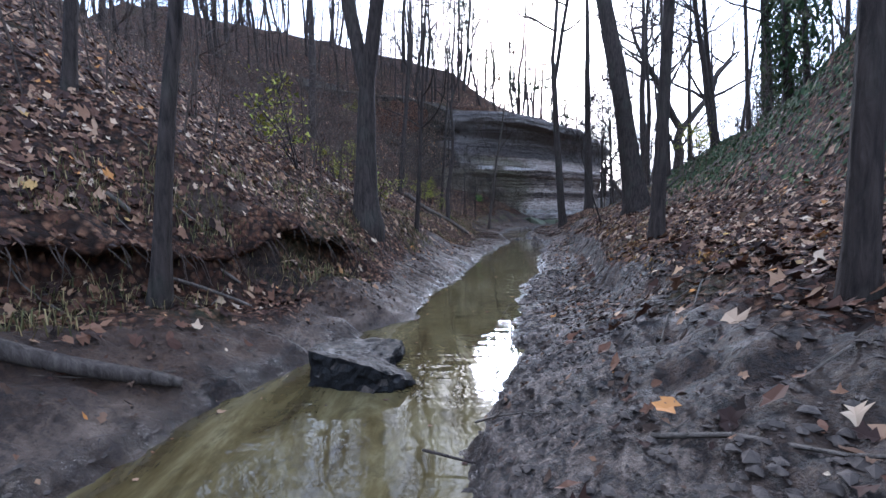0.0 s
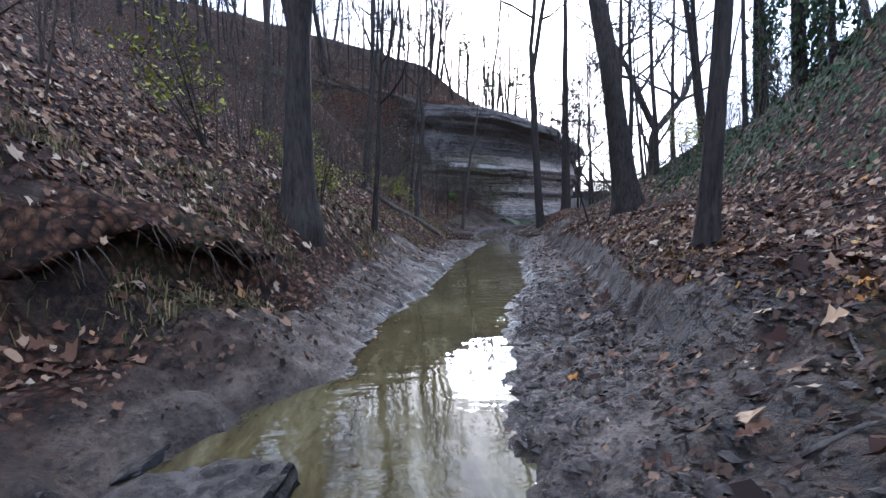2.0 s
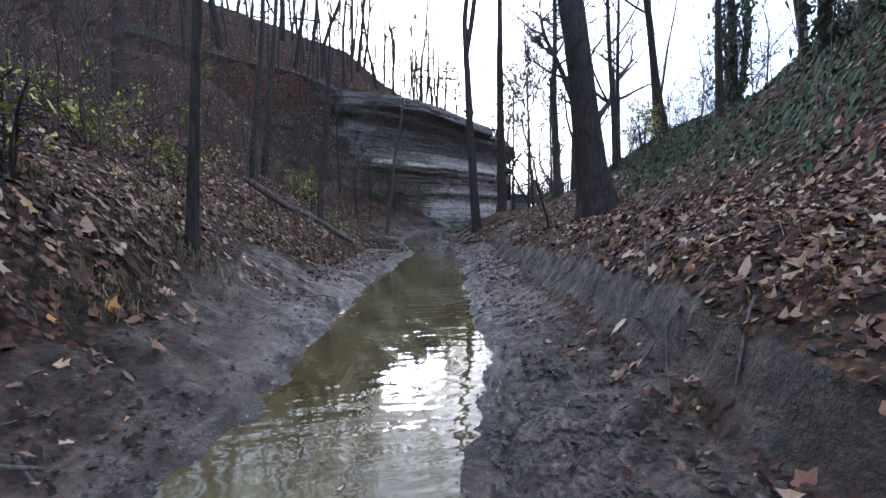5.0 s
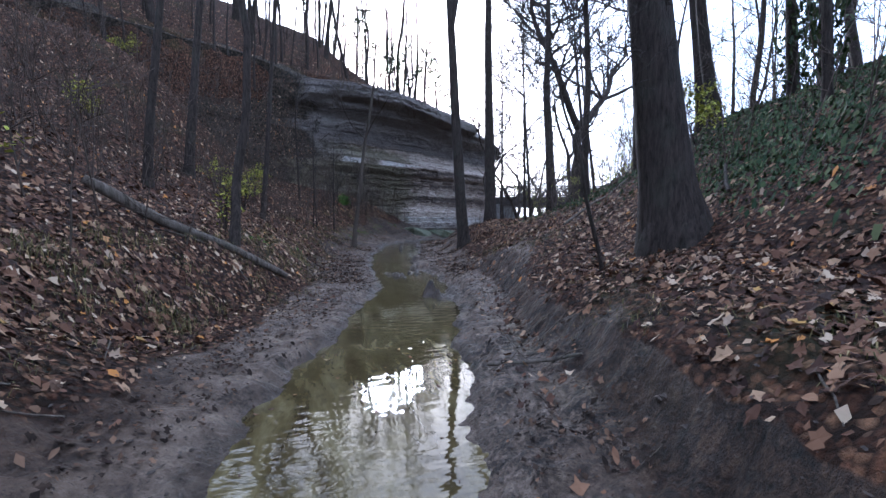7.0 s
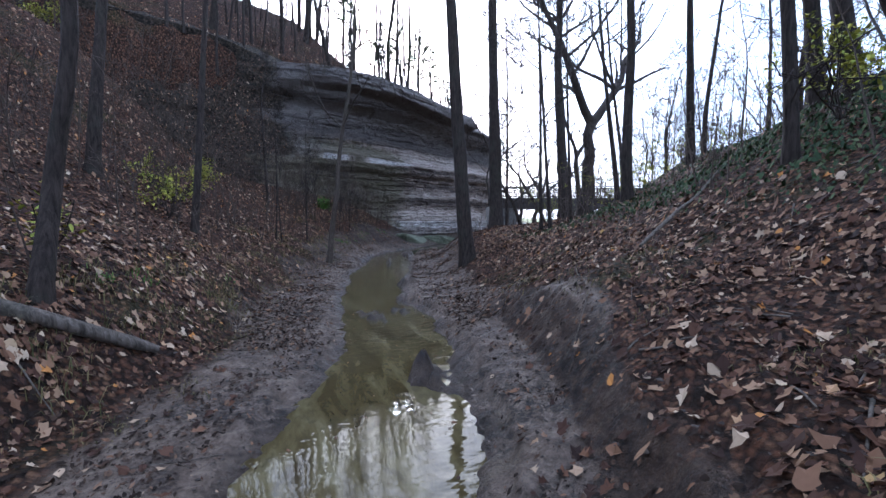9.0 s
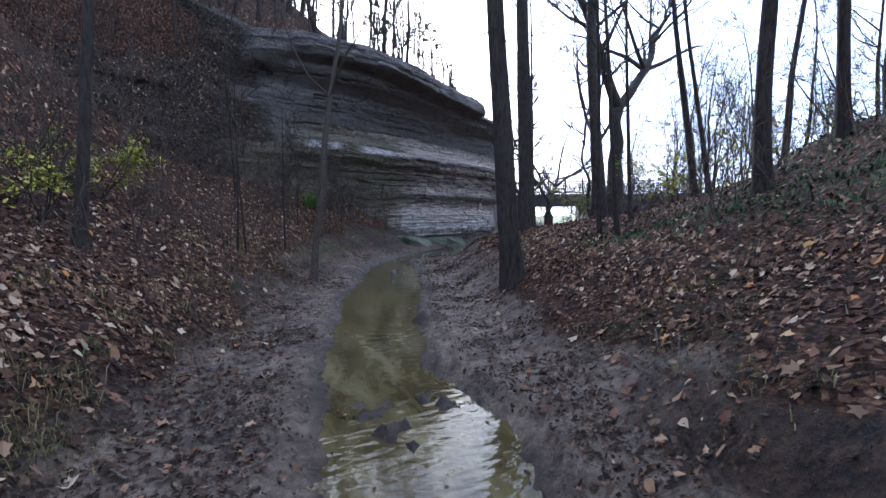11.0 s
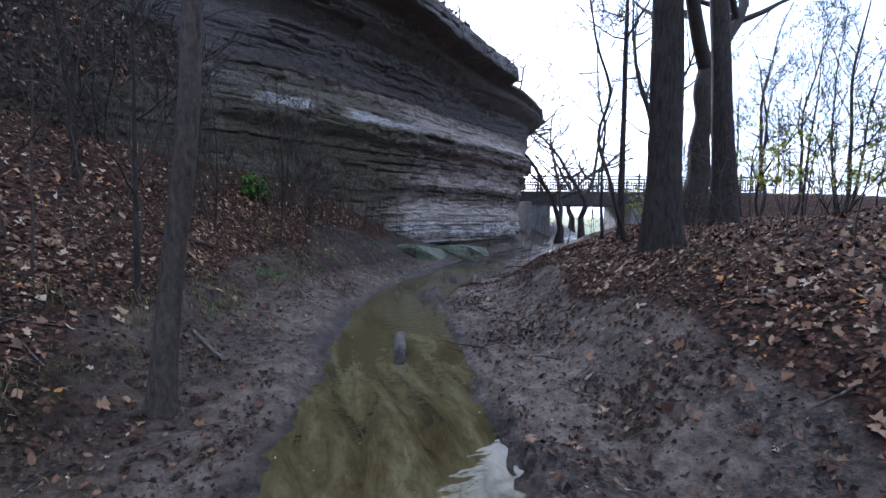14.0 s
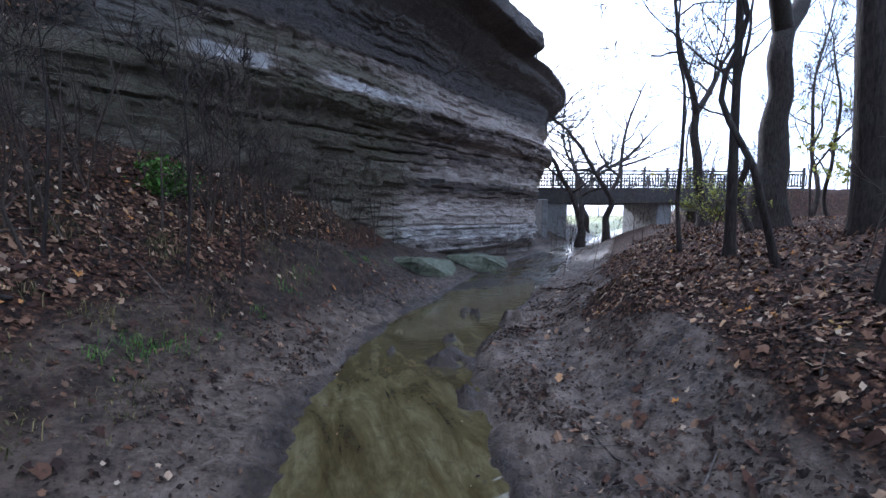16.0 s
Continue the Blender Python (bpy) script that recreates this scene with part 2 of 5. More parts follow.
    m.set(Normal=m.bump(m.math("ADD", fine, m.math("MULTIPLY", patch, 0.8)), 1.0, 0.03))
    return m.mat


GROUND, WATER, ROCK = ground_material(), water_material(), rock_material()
BARK = bark_material("grey_brown_bark", (0.013, 0.0095, 0.008), (0.064, 0.048, 0.039))
BRUSHWOOD = bark_material("reddish_brown_twigs", (0.033, 0.024, 0.018), (0.13, 0.094, 0.073))
BARK_PALE = bark_material("pale_smooth_bark", (0.032, 0.024, 0.018), (0.12, 0.093, 0.073), 0.4)
DEADWOOD = bark_material("weathered_deadwood", (0.045, 0.036, 0.028), (0.2, 0.163, 0.132), 0.1)
DAMPWOOD = bark_material("damp_brown_wood", (0.025, 0.019, 0.015), (0.12, 0.095, 0.078), 0.1)
LITTER = leaf_material("dead_oak_leaves", (0.0, (0.018, 0.008, 0.005)), (0.33, (0.05, 0.022, 0.013)), (0.55, (0.1, 0.046, 0.025)), (0.75, (0.19, 0.1, 0.054)), (0.9, (0.31, 0.195, 0.115)), (0.97, (0.46, 0.35, 0.24)), (0.99, (0.4, 0.17, 0.04)))
PALE_LITTER = leaf_material("bleached_leaves", (0.0, (0.09, 0.05, 0.03)), (0.45, (0.18, 0.11, 0.068)), (0.85, (0.32, 0.235, 0.165)), (1.0, (0.34, 0.2, 0.05)))
SHRUB_LEAF = leaf_material("yellow_green_leaves", (0.0, (0.19, 0.22, 0.03)), (0.5, (0.33, 0.33, 0.045)), (1.0, (0.42, 0.36, 0.06)))
GREEN_LEAF = leaf_material("green_leaves", (0.0, (0.045, 0.11, 0.02)), (0.5, (0.09, 0.2, 0.03)), (1.0, (0.17, 0.27, 0.05)))
IVY_LEAF = leaf_material("ivy_leaves", (0.0, (0.02, 0.035, 0.014)), (0.6, (0.045, 0.07, 0.026)), (1.0, (0.1, 0.11, 0.045)))
GRASS = leaf_material("dry_grass", (0.0, (0.05, 0.055, 0.018)), (0.5, (0.12, 0.105, 0.04)), (1.0, (0.27, 0.2, 0.09)))
RUST = leaf_material("rusty_dead_weeds", (0.0, (0.08, 0.035, 0.014)), (0.5, (0.19, 0.09, 0.026)), (1.0, (0.36, 0.23, 0.06)))
SODDEN = leaf_material("sodden_leaf_scraps", (0.0, (0.014, 0.01, 0.008)), (0.5, (0.038, 0.025, 0.018)), (0.85, (0.09, 0.055, 0.036)), (1.0, (0.2, 0.12, 0.075)), rough=0.85, gloss=0.08)
NEEDLES = leaf_material("pine_needles", (0.0, (0.025, 0.04, 0.016)), (1.0, (0.07, 0.095, 0.04)))
CLOD = plain_material("wet_mud_clods", (0.02, 0.015, 0.012), (0.1, 0.075, 0.058), 40, 0.85, 0, 0.8, 0.006)
CONCRETE = plain_material("concrete", (0.15, 0.14, 0.128), (0.29, 0.275, 0.255), 9, 0.85)
FASCIA = plain_material("stained_concrete_fascia", (0.04, 0.034, 0.03), (0.09, 0.078, 0.069), 6, 0.85)
STEEL = plain_material("weathered_steel", (0.018, 0.015, 0.014), (0.05, 0.042, 0.038), 14, 0.7)
BOULDER = boulder_material()
MOSSY = plain_material("mossy_grey_rock", (0.06, 0.07, 0.035), (0.21, 0.205, 0.15), 10, 0.75, 0, 1.0, 0.04)

# ---------------------------------------------------------------- ground shape
def lattice(ix, iy, iz, seed):
    h = (ix * 374761393 + iy * 668265263 + iz * 2147483647 + seed * 974634777) & 0xFFFFFFFF
    h = ((h ^ (h >> 13)) * 1274126177) & 0xFFFFFFFF
    return ((h ^ (h >> 16)) & 0xFFFF) / 65535.0


def vnoise(x, y, z=0.0, seed=0):
    """Smooth value noise, -1 to 1, on arrays."""
    x, y, z = np.broadcast_arrays(np.asarray(x, float), np.asarray(y, float), np.asarray(z, float))
    fx, fy, fz = np.floor(x), np.floor(y), np.floor(z)
    ix, iy, iz = fx.astype(np.int64), fy.astype(np.int64), fz.astype(np.int64)
    u, v, w = x - fx, y - fy, z - fz
    u, v, w = u * u * (3 - 2 * u), v * v * (3 - 2 * v), w * w * (3 - 2 * w)
    out = 0.0
    for a in (0, 1):
        for b in (0, 1):
            for c in (0, 1):
                k = (u if a else 1 - u) * (v if b else 1 - v) * (w if c else 1 - w)
                out = out + k * lattice(ix + a, iy + b, iz + c, seed)
    return out * 2 - 1


def fbm(x, y, z=0.0, octaves=4, seed=0, gain=0.5):
    total, amp, freq, norm = 0.0, 1.0, 1.0, 0.0
    for k in range(octaves):
        total = total + amp * vnoise(np.asarray(x) * freq, np.asarray(y) * freq, np.asarray(z) * freq, seed + 17 * k)
        norm += amp
        amp, freq = amp * gain, freq * 2.03
    return total / norm


def smooth(a, b, x):
    t = np.clip((np.asarray(x, float) - a) / (b - a), 0, 1)
    return t * t * (3 - 2 * t)


# Water's edge: y, x of the left shore, x of the right shore.
SHORE_L = [(-40, -13), (-10, -4.6), (0, -1.5), (3, -0.75), (4.5, -0.14), (5.3, 0.08), (5.75, 0.27), (6.4, 0.58), (6.7, 0.92), (7.6, 1.0), (8.4, 1.22),
           (9.5, 1.56), (10.8, 1.84), (11.6, 1.98), (12.4, 2.2), (13.5, 2.64), (14.6, 2.95), (15.3, 3.27), (16, 3.48), (17.3, 3.63), (18.9, 3.72),
           (19.9, 3.92), (21.9, 4.2), (23.2, 4.65), (24.2, 4.82), (24.9, 5.02), (25.9, 5.28), (27.1, 5.82), (28.5, 6.7), (29.1, 7.35), (31.6, 9.3),
           (33.8, 11.5), (36, 13.9), (38, 16.4), (42, 20.8), (50, 30), (90, 76)]
SHORE_R = [(-40, -11.5), (-10, -3), (0, 0.1), (3, 0.85), (4.1, 1.08), (4.9, 1.24), (5.5, 1.6), (6.1, 1.67), (7.1, 1.86), (8.06, 2.23), (8.7, 2.45), (10.5, 2.97),
           (11.6, 3.24), (12.4, 3.5), (13.7, 3.9), (14.4, 4.2), (15.1, 4.37), (16.2, 4.55), (17.1, 4.74), (17.9, 4.62), (19, 4.78), (20.5, 5.14),
           (23.1, 5.92), (24.3, 6.24), (25.3, 6.5), (26.5, 6.9), (27.1, 7.45), (27.8, 8.2), (28.8, 9.0), (31.5, 11.6), (33, 13.1), (36.6, 16.2),
           (42.3, 22.6), (50, 32), (90, 78)]
# Height of each bank by distance from the shore, at stations along y.
BANK_L = {
    0: ((0, .5, 1.2, 2.5, 8, 18), (0, .3, .8, 1.6, 5.4, 10.8)),
    5: ((0, .5, .95, 1.7, 2.3, 8, 18), (0, .27, .62, 1.25, 1.7, 5.4, 10.8)),
    9: ((0, .65, 1.0, 1.35, 1.7, 2.2, 8, 18), (0, .34, .68, 1.03, 1.2, 1.6, 5.2, 10.8)),
    11: ((0, .5, .85, 1.2, 1.7, 2.2, 4, 9, 18), (0, .2, .5, .8, 1.0, 1.3, 2.2, 5.0, 10.7)),
    13.8: ((0, .6, .9, 1.2, 1.5, 1.9, 2.2, 4, 9, 18), (0, .04, .07, .19, .48, .8, .95, 1.75, 4.9, 10.6)),
    16: ((0, .65, 1.1, 1.4, 1.75, 2.2, 3.8, 4.5, 9, 18), (0, .07, .16, .4, .7, .95, 1.65, 2.1, 4.8, 10)),
    19: ((0, .6, 1.1, 1.4, 1.8, 2.2, 3.8, 4.5, 9, 18), (0, .07, .2, .45, .74, 1.0, 1.65, 2.1, 4.8, 9.6)),
    21.2: ((0, .9, 1.1, 1.38, 1.7, 2.2, 4.1, 9, 18), (0, .05, .16, .38, .62, .92, 2.0, 4.9, 9)),
    23.4: ((0, .65, 1.0, 1.4, 2.1, 3.65, 6, 10, 18), (0, .07, .22, .48, .8, 1.3, 2.5, 4.6, 8)),
    26: ((0, .4, 1, 1.25, 2, 3, 5, 8, 18), (0, .13, .42, .6, 1.0, 1.5, 2.5, 3.9, 7)),
    28.3: ((0, .8, 1.6, 3, 5, 9, 18), (0, .35, 1.0, 1.72, 2.5, 4, 6.5)),
    31: ((0, .8, 1.6, 2.6, 4, 9, 18), (0, .25, .6, 1.35, 2.1, 4, 6.5)),
    34: ((0, .6, 1.2, 2.5, 5, 18), (0, .12, .3, .6, 1.2, 5)),
    44: ((0, 1, 2, 5, 18), (0, .4, .8, 1.2, 1.6)),
    90: ((0, 1, 2, 5, 18), (0, .4, .8, 1.0, 1.2)),
}
BANK_R = {
    0: ((0, .8, 1.5, 2.5, 3.2, 6, 12), (0, .35, .6, .9, 1.3, 3.8, 6.2)),
    5: ((0, .7, .95, 1.4, 2.3, 3.0, 6, 12), (0, .36, .48, .65, .85, 1.15, 4.2, 6.6)),
    7: ((0, .4, .78, .88, 1.1, 1.36, 2.3, 3.0, 5.5, 12), (0, .08, .2, .43, .57, .65, .87, 1.2, 4.2, 7)),
    9: ((0, .55, .78, .88, 1.12, 1.5, 2.6, 3.1, 5.5, 12), (0, .1, .2, .5, .7, .84, 1.05, 1.5, 4.4, 7)),
    11: ((0, .5, .76, .87, 1.15, 2.3, 3.1, 6, 12), (0, .07, .17, .44, .62, .85, 1.5, 4.1, 6.5)),
    13: ((0, .5, .66, .82, 1.1, 2.2, 3, 4.2, 6, 12), (0, .04, .15, .38, .54, .86, 1.42, 2.05, 3.2, 5.6)),
    15: ((0, .6, 1.0, 1.3, 2.25, 3.6, 5.4, 12), (0, .15, .6, .76, 1.08, 1.9, 2.95, 5.2)),
    18.5: ((0, .75, 1.1, 1.5, 2.3, 4.4, 6.5, 12), (0, .06, .2, .45, .85, 1.65, 2.7, 4.4)),
    20.5: ((0, .7, 1.05, 1.35, 1.9, 2.4, 3.8, 6, 12), (0, .02, .12, .28, .6, .78, .98, 1.8, 3.2)),
    23: ((0, .8, 1.5, 2.7, 3.9, 5.9, 12), (0, .1, .55, 1.0, 1.07, 1.45, 2.1)),
    25.3: ((0, .8, 1.2, 1.7, 3.3, 6, 12), (0, .1, .27, .6, .94, 1.2, 1.5)),
    30: ((0, .8, 1.5, 3, 8, 12), (0, .15, .5, .95, 1.25, 1.45)),
    90: ((0, .8, 1.5, 3, 8, 12), (0, .2, .5, .9, 1.0, 1.1)),
}
# Plan line of the cliff's face, from the hillside to its free corner and round behind it.
CLIFF = [(-11.0, 18.0), (-8.6, 21.5), (-5.2, 24.9), (-1.2, 27.4), (1.9, 29.1), (3.7, 30.1), (6.2, 31.1), (7.6, 32.0), (9.8, 33.5), (12.4, 34.9),
         (14.1, 36.1), (15.0, 37.4), (15.1, 39.0), (14.2, 41.5), (11.0, 45.0), (5.0, 49.0)]


def table(bank):
    grid = np.concatenate([np.arange(0, 5, 0.1), np.arange(5, 40.1, 0.5)])
    ys = np.array(sorted(bank))
    rows = []
    for y in ys:
        d, z = bank[y]
        rows.append(np.interp(grid, d, z) + 0.0 * grid)
    return grid, ys, np.array(rows)


TAB_L, TAB_R = table(BANK_L), table(BANK_R)


def bank_height(tab, d, y):
    grid, ys, rows = tab
    yy = np.clip(y, ys[0], ys[-1])
    k = np.clip(np.searchsorted(ys, yy) - 1, 0, len(ys) - 2)
    f = smooth(0, 1, (yy - ys[k]) / (ys[k + 1] - ys[k]))
    pos = np.where(d < 5, d / 0.1, 50 + (d - 5) / 0.5)
    pos = np.clip(pos, 0, len(grid) - 1.001)
    i = pos.astype(int)
    g = pos - i
    a = rows[k, i] * (1 - g) + rows[k, i + 1] * g
    b = rows[k + 1, i] * (1 - g) + rows[k + 1, i + 1] * g
    return a * (1 - f) + b * f


def shores(y):
    y = np.asarray(y, float)
    left = np.interp(y, [p[0] for p in SHORE_L], [p[1] for p in SHORE_L])
    right = np.interp(y, [p[0] for p in SHORE_R], [p[1] for p in SHORE_R])
    return left, right


def ragged(y):
    """Small coves and spits along either shore."""
    near = smooth(40, 32, y)
    return (near * (0.07 * vnoise(y * 1.9, 3.3, 0, 5) + 0.05 * vnoise(y * 5.1, 8.3, 0, 6) + 0.035 * vnoise(y * 15, 4.1, 0, 9)),
            near * (0.07 * vnoise(y * 1.7, 1.3, 0, 7) + 0.05 * vnoise(y * 4.7, 2.3, 0, 8) + 0.035 * vnoise(y * 14, 6.1, 0, 10)))


# Lip of the undercut bank, and lumps of mud that stand out of the water: x, y, radius, height.
LIP = [(-1.3, 4.6), (-0.95, 5.4), (-0.5, 6.16), (-0.06, 7.0), (0.16, 7.65)]
LUMPS = [(5.46, 23.74, 0.11, 0.2), (6.64, 26.53, 0.22, 0.2), (7.68, 28.21, 0.36, 0.19), (7.00, 27.20, 0.18, 0.2), (7.99, 27.51, 0.15, 0.2), (6.5, 25.7, 0.13, 0.19), (6.2, 27.0, 0.12, 0.18), (4.02, 17.63, 0.20, 0.15), (4.36, 17.62, 0.17, 0.15), (4.04, 15.05, 0.20, 0.15), (4.12, 15.24, 0.14, 0.15), (4.70, 18.35, 0.24, 0.15), (5.05, 19.84, 0.17, 0.15), (4.12, 17.20, 0.24, 0.15)]


def lip_side(x, y):
    """Distance downhill (+) of the undercut bank's lip, and how much of the lip is there."""
    lx = np.interp(y, [p[1] for p in LIP], [p[0] for p in LIP]) + 0.06 * vnoise(y * 2.3, 0.4, 0, 91)
    return (x - lx) * 0.87, smooth(4.6, 5.2, y) * smooth(7.75, 7.35, y)


def embankment(x, y):
    """Height of the road bank that carries on from the bridge."""
    u, v = (x - 18) * 0.937 - (y - 41.5) * 0.35, (x - 18) * 0.35 + (y - 41.5) * 0.937
    return 2.8 * smooth(7.8, 11, u) * np.clip(np.minimum((v + 3.6) / 3.4, (8.2 - v) / 3.4), 0, 1)


def cliff_side(x, y):
    """Distance behind (+) or before (-) the cliff's face, and the length along it."""
    x, y = np.asarray(x, float), np.asarray(y, float)
    best = np.full(x.shape, 1e9)
    sign = np.zeros(x.shape)
    along = np.zeros(x.shape)
    run = 0.0
    for (ax, ay), (bx, by) in zip(CLIFF[:-1], CLIFF[1:]):
        dx, dy = bx - ax, by - ay
        n = math.hypot(dx, dy)
        t = np.clip(((x - ax) * dx + (y - ay) * dy) / (n * n), 0, 1)
        px, py = x - ax - t * dx, y - ay - t * dy
        dist = np.hypot(px, py)
        side = np.where(dx * py - dy * px > 0, 1.0, -1.0)
        closer = dist < best - 1e-9
        best, sign, along = np.where(closer, dist, best), np.where(closer, side, sign), np.where(closer, run + t * n, along)
        run += n
    return best * sign, along


def top_height(q, s):
    """Height of the wooded ground above the cliff."""
    edge = np.interp(s, [0, 8, 15, 22, 28, 31.5, 34, 38, 44, 52], [6.8, 7.2, 7.4, 7.3, 6.9, 6.5, 6.0, 5.0, 4.0, 3.0])
    rise = np.interp(s, [0, 14, 21, 28, 33, 40], [.8, .8, .8, .45, .2, .1])
    cap = np.interp(s, [0, 18, 28, 33, 45], [13, 12.8, 10.2, 7.6, 5])
    return np.minimum(edge + rise * np.maximum(q - 0.4, 0), cap)


def ground(x, y, fine=True):
    """Height of the ground."""
    x, y = np.asarray(x, float), np.asarray(y, float)
    left, right = shores(y)
    rl, rr = ragged(y)
    dl, dr = left - x, x - right
    dl, dr = dl + rl * np.exp(-np.abs(dl) * 1.5), dr - rr * np.exp(-np.abs(dr) * 1.5)
    # along the bend the shores run aslant, so the true distance is shorter
    bend = np.interp(y, [22, 27, 32, 44], [0.94, 0.8, 0.7, 0.68])
    slant = np.where(y < 22, 0.95, bend)
    slant = np.where(y < 4, 0.96, slant)
    zl = bank_height(TAB_L, np.maximum(dl, 0), y)
    zr = bank_height(TAB_R, np.maximum(dr * np.where(y > 26, slant / 0.94, 1), 0), y)
    inside = np.minimum(-dl, -dr)
    bed = -0.13 * smooth(0, 0.45, inside) - 0.005
    z = np.where(dl > 0, zl, np.where(dr > 0, zr, bed))
    # right hill dies away into the flood plain, left hill flattens on top
    q, s = cliff_side(x, y)
    heap = smooth(-4.5, 0.3, q) * smooth(15.5, 10, s) * smooth(0, 3, s)
    z = np.where((dl > 0) & (q < 1), z + heap * np.maximum(6.9 - z, 0), z)
    ends = smooth(0, 5, s) * smooth(55, 50, s)
    top = top_height(np.maximum(q, 0), s)
    climb = smooth(0.75, 1.25, q)
    lifted = np.where(q > 0, np.maximum(z * (1 - climb) + top * climb, z * (1 - climb)), z)
    z = np.where((dl > 0) & (q > 0) & (s > 0.01) & (s < 55), z * (1 - ends) + lifted * ends, z)
    # gentle unevenness
    z = np.maximum(z, np.where(y > 30, embankment(x, y), -9))
    dist = np.maximum(np.maximum(dl, dr), 0)
    land = smooth(0.1, 1.2, dist)
    z = z + land * 0.10 * fbm(x * 0.45, y * 0.45, 0, 3, 21) + smooth(4, 12, dist) * 0.45 * fbm(x * 0.16, y * 0.16, 0, 3, 22)
    if fine:
        mud = smooth(-0.25, 0.12, dist) * (1 - 0.55 * smooth(1.0, 2.2, dist))
        clods = fbm(x * 3.4, y * 3.4, 0, 3, 31)
        lumps = 1 - np.abs(vnoise(x * 6.5, y * 6.5, 0, 33)) * 2.0
        trodden = smooth(-0.25, 0.35, fbm(x * 0.9, y * 0.9, 0, 2, 36) + np.where(dr > 0, 0.22, -0.1)) * np.interp(y, [11, 18], [1.0, 0.45])
        z = z + mud * (0.026 * clods + trodden * (0.022 * lumps + 0.024 * vnoise(x * 12, y * 12, 0, 34)) + 0.014 * vnoise(x * 15, y * 15, 0, 38)) * smooth(-0.05, 0.25, dist + 0.12)
        for lx, ly, lr, lh in LUMPS:
            z = z + lh * np.exp(-(((x - lx) / lr) ** 2 + ((y - ly) / (lr * 1.3)) ** 2) ** 1.5) * (0.72 + 0.75 * vnoise(x * 9, y * 9, 0, 37) + 0.3 * vnoise(x * 23, y * 23, 0, 40))
        below, some = lip_side(x, y)
        z = z - some * 0.2 * smooth(-0.1, 0.03, below) * smooth(0.5, 0.15, below)
        z = z + (0.008 + 0.032 * smooth(0.0, 0.4, vnoise(x * 0.6, y * 0.6, 0, 39))) * smooth(0.0, 0.07, np.maximum(dl, dr)) * smooth(1.2, 0.2, dist)
        cut = smooth(10.5, 12.5, y) * smooth(28, 26, y)
        for d, w, tall in ((dr, 0.15 + 0.07 * vnoise(y * 1.3, 2.0, 0, 44), 0.055), (dl, 0.09 + 0.05 * vnoise(y * 1.6, 7.0, 0, 45), 0.04)):
            z = z + tall * smooth(w, w + 0.045, d) * smooth(1.3, 0.4, d) * cut
        lane = smooth(0.1, 0.3, dr) * smooth(1.15, 0.8, dr) * smooth(19, 22, y)
        z = z - lane * 0.05 * smooth(0.25, 0.75, np.abs(vnoise(x * 1.1 + 9, y * 1.1, 0, 35)) * 1.5)
    # far away everything settles to a plain
    r = np.hypot(x - 5, y - 18)
    out = smooth(70, 160, r)
    return z * (1 - out) + out * 1.0

# ---------------------------------------------------------------- meshes from arrays
def mesh_of(name, verts, faces, material, soft=True):
    """A mesh from an (n, 3) array and an (m, 3 or 4) array of indices, or a list of such."""
    me = bpy.data.meshes.new(name)
    groups = [np.asarray(f, np.int64) for f in (faces if isinstance(faces, list) else [faces]) if len(f)]
    verts = np.asarray(verts, np.float32)
    me.vertices.add(len(verts))
    me.vertices.foreach_set("co", verts.ravel())
    loops = np.concatenate([g.ravel() for g in groups])
    sizes = np.concatenate([np.full(len(g), g.shape[1]) for g in groups])
    me.loops.add(len(loops))
    me.loops.foreach_set("vertex_index", loops.astype(np.int32))
    me.polygons.add(len(sizes))
    me.polygons.foreach_set("loop_start", np.concatenate([[0], np.cumsum(sizes)[:-1]]).astype(np.int32))
    me.polygons.foreach_set("use_smooth", np.full(len(sizes), soft))
    me.update(calc_edges=True)
    me.materials.append(material)
    return me


def set_attr(me, name, values):
    a = me.attributes.new(name, "FLOAT", "POINT")
    a.data.foreach_set("value", np.asarray(values, np.float32).ravel())


def grid_faces(rows, cols):
    i = (np.arange(rows - 1)[:, None] * cols + np.arange(cols - 1)[None]).ravel()
    return np.stack([i, i + 1, i + cols + 1, i + cols], 1)


def part(name, me, parent, label=""):
    ob = new(name, me)
    ob.parent = parent
    return tagged(ob, label)


def reach(start, step, growth, end):
    out = [start]
    while out[-1] < end:
        step *= growth
        out.append(out[-1] + step)
    return out


# ---------------------------------------------------------------- ground sheet
side = reach(2.3, 0.038, 1.08, 70)
side = side + reach(side[-1], 8, 1.45, 3000)[1:]
across = np.array([-v for v in side[::-1]] + list(np.arange(-2.262, 2.265, 0.038)) + side)
front = reach(30.0, 0.042, 1.07, 110)
front = front + reach(front[-1], 10, 1.45, 3000)[1:]
back = [3.0 - (v - 30.0) for v in front]
down = np.array(back[::-1] + list(np.arange(3.04, 29.97, 0.042)) + front)
mid = np.interp(down, [-40, 0, 4.5, 12, 20, 26, 30, 36, 42, 50, 90], [-12, -0.7, 0.5, 2.85, 4.5, 6.0, 9.2, 15, 22, 31, 77])
gx = mid[:, None] + across[None]
gy = np.repeat(down[:, None], len(across), 1)
gz = ground(gx, gy)
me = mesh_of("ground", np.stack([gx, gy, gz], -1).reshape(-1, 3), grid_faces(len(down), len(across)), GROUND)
left, right = shores(gy)
dist = np.maximum(left - gx, gx - right)


def slope_at(x, y, fine=True):
    e = 0.06
    z = ground(x, y, fine)
    return z, (ground(x + e, y, fine) - z) / e, (ground(x, y + e, fine) - z) / e


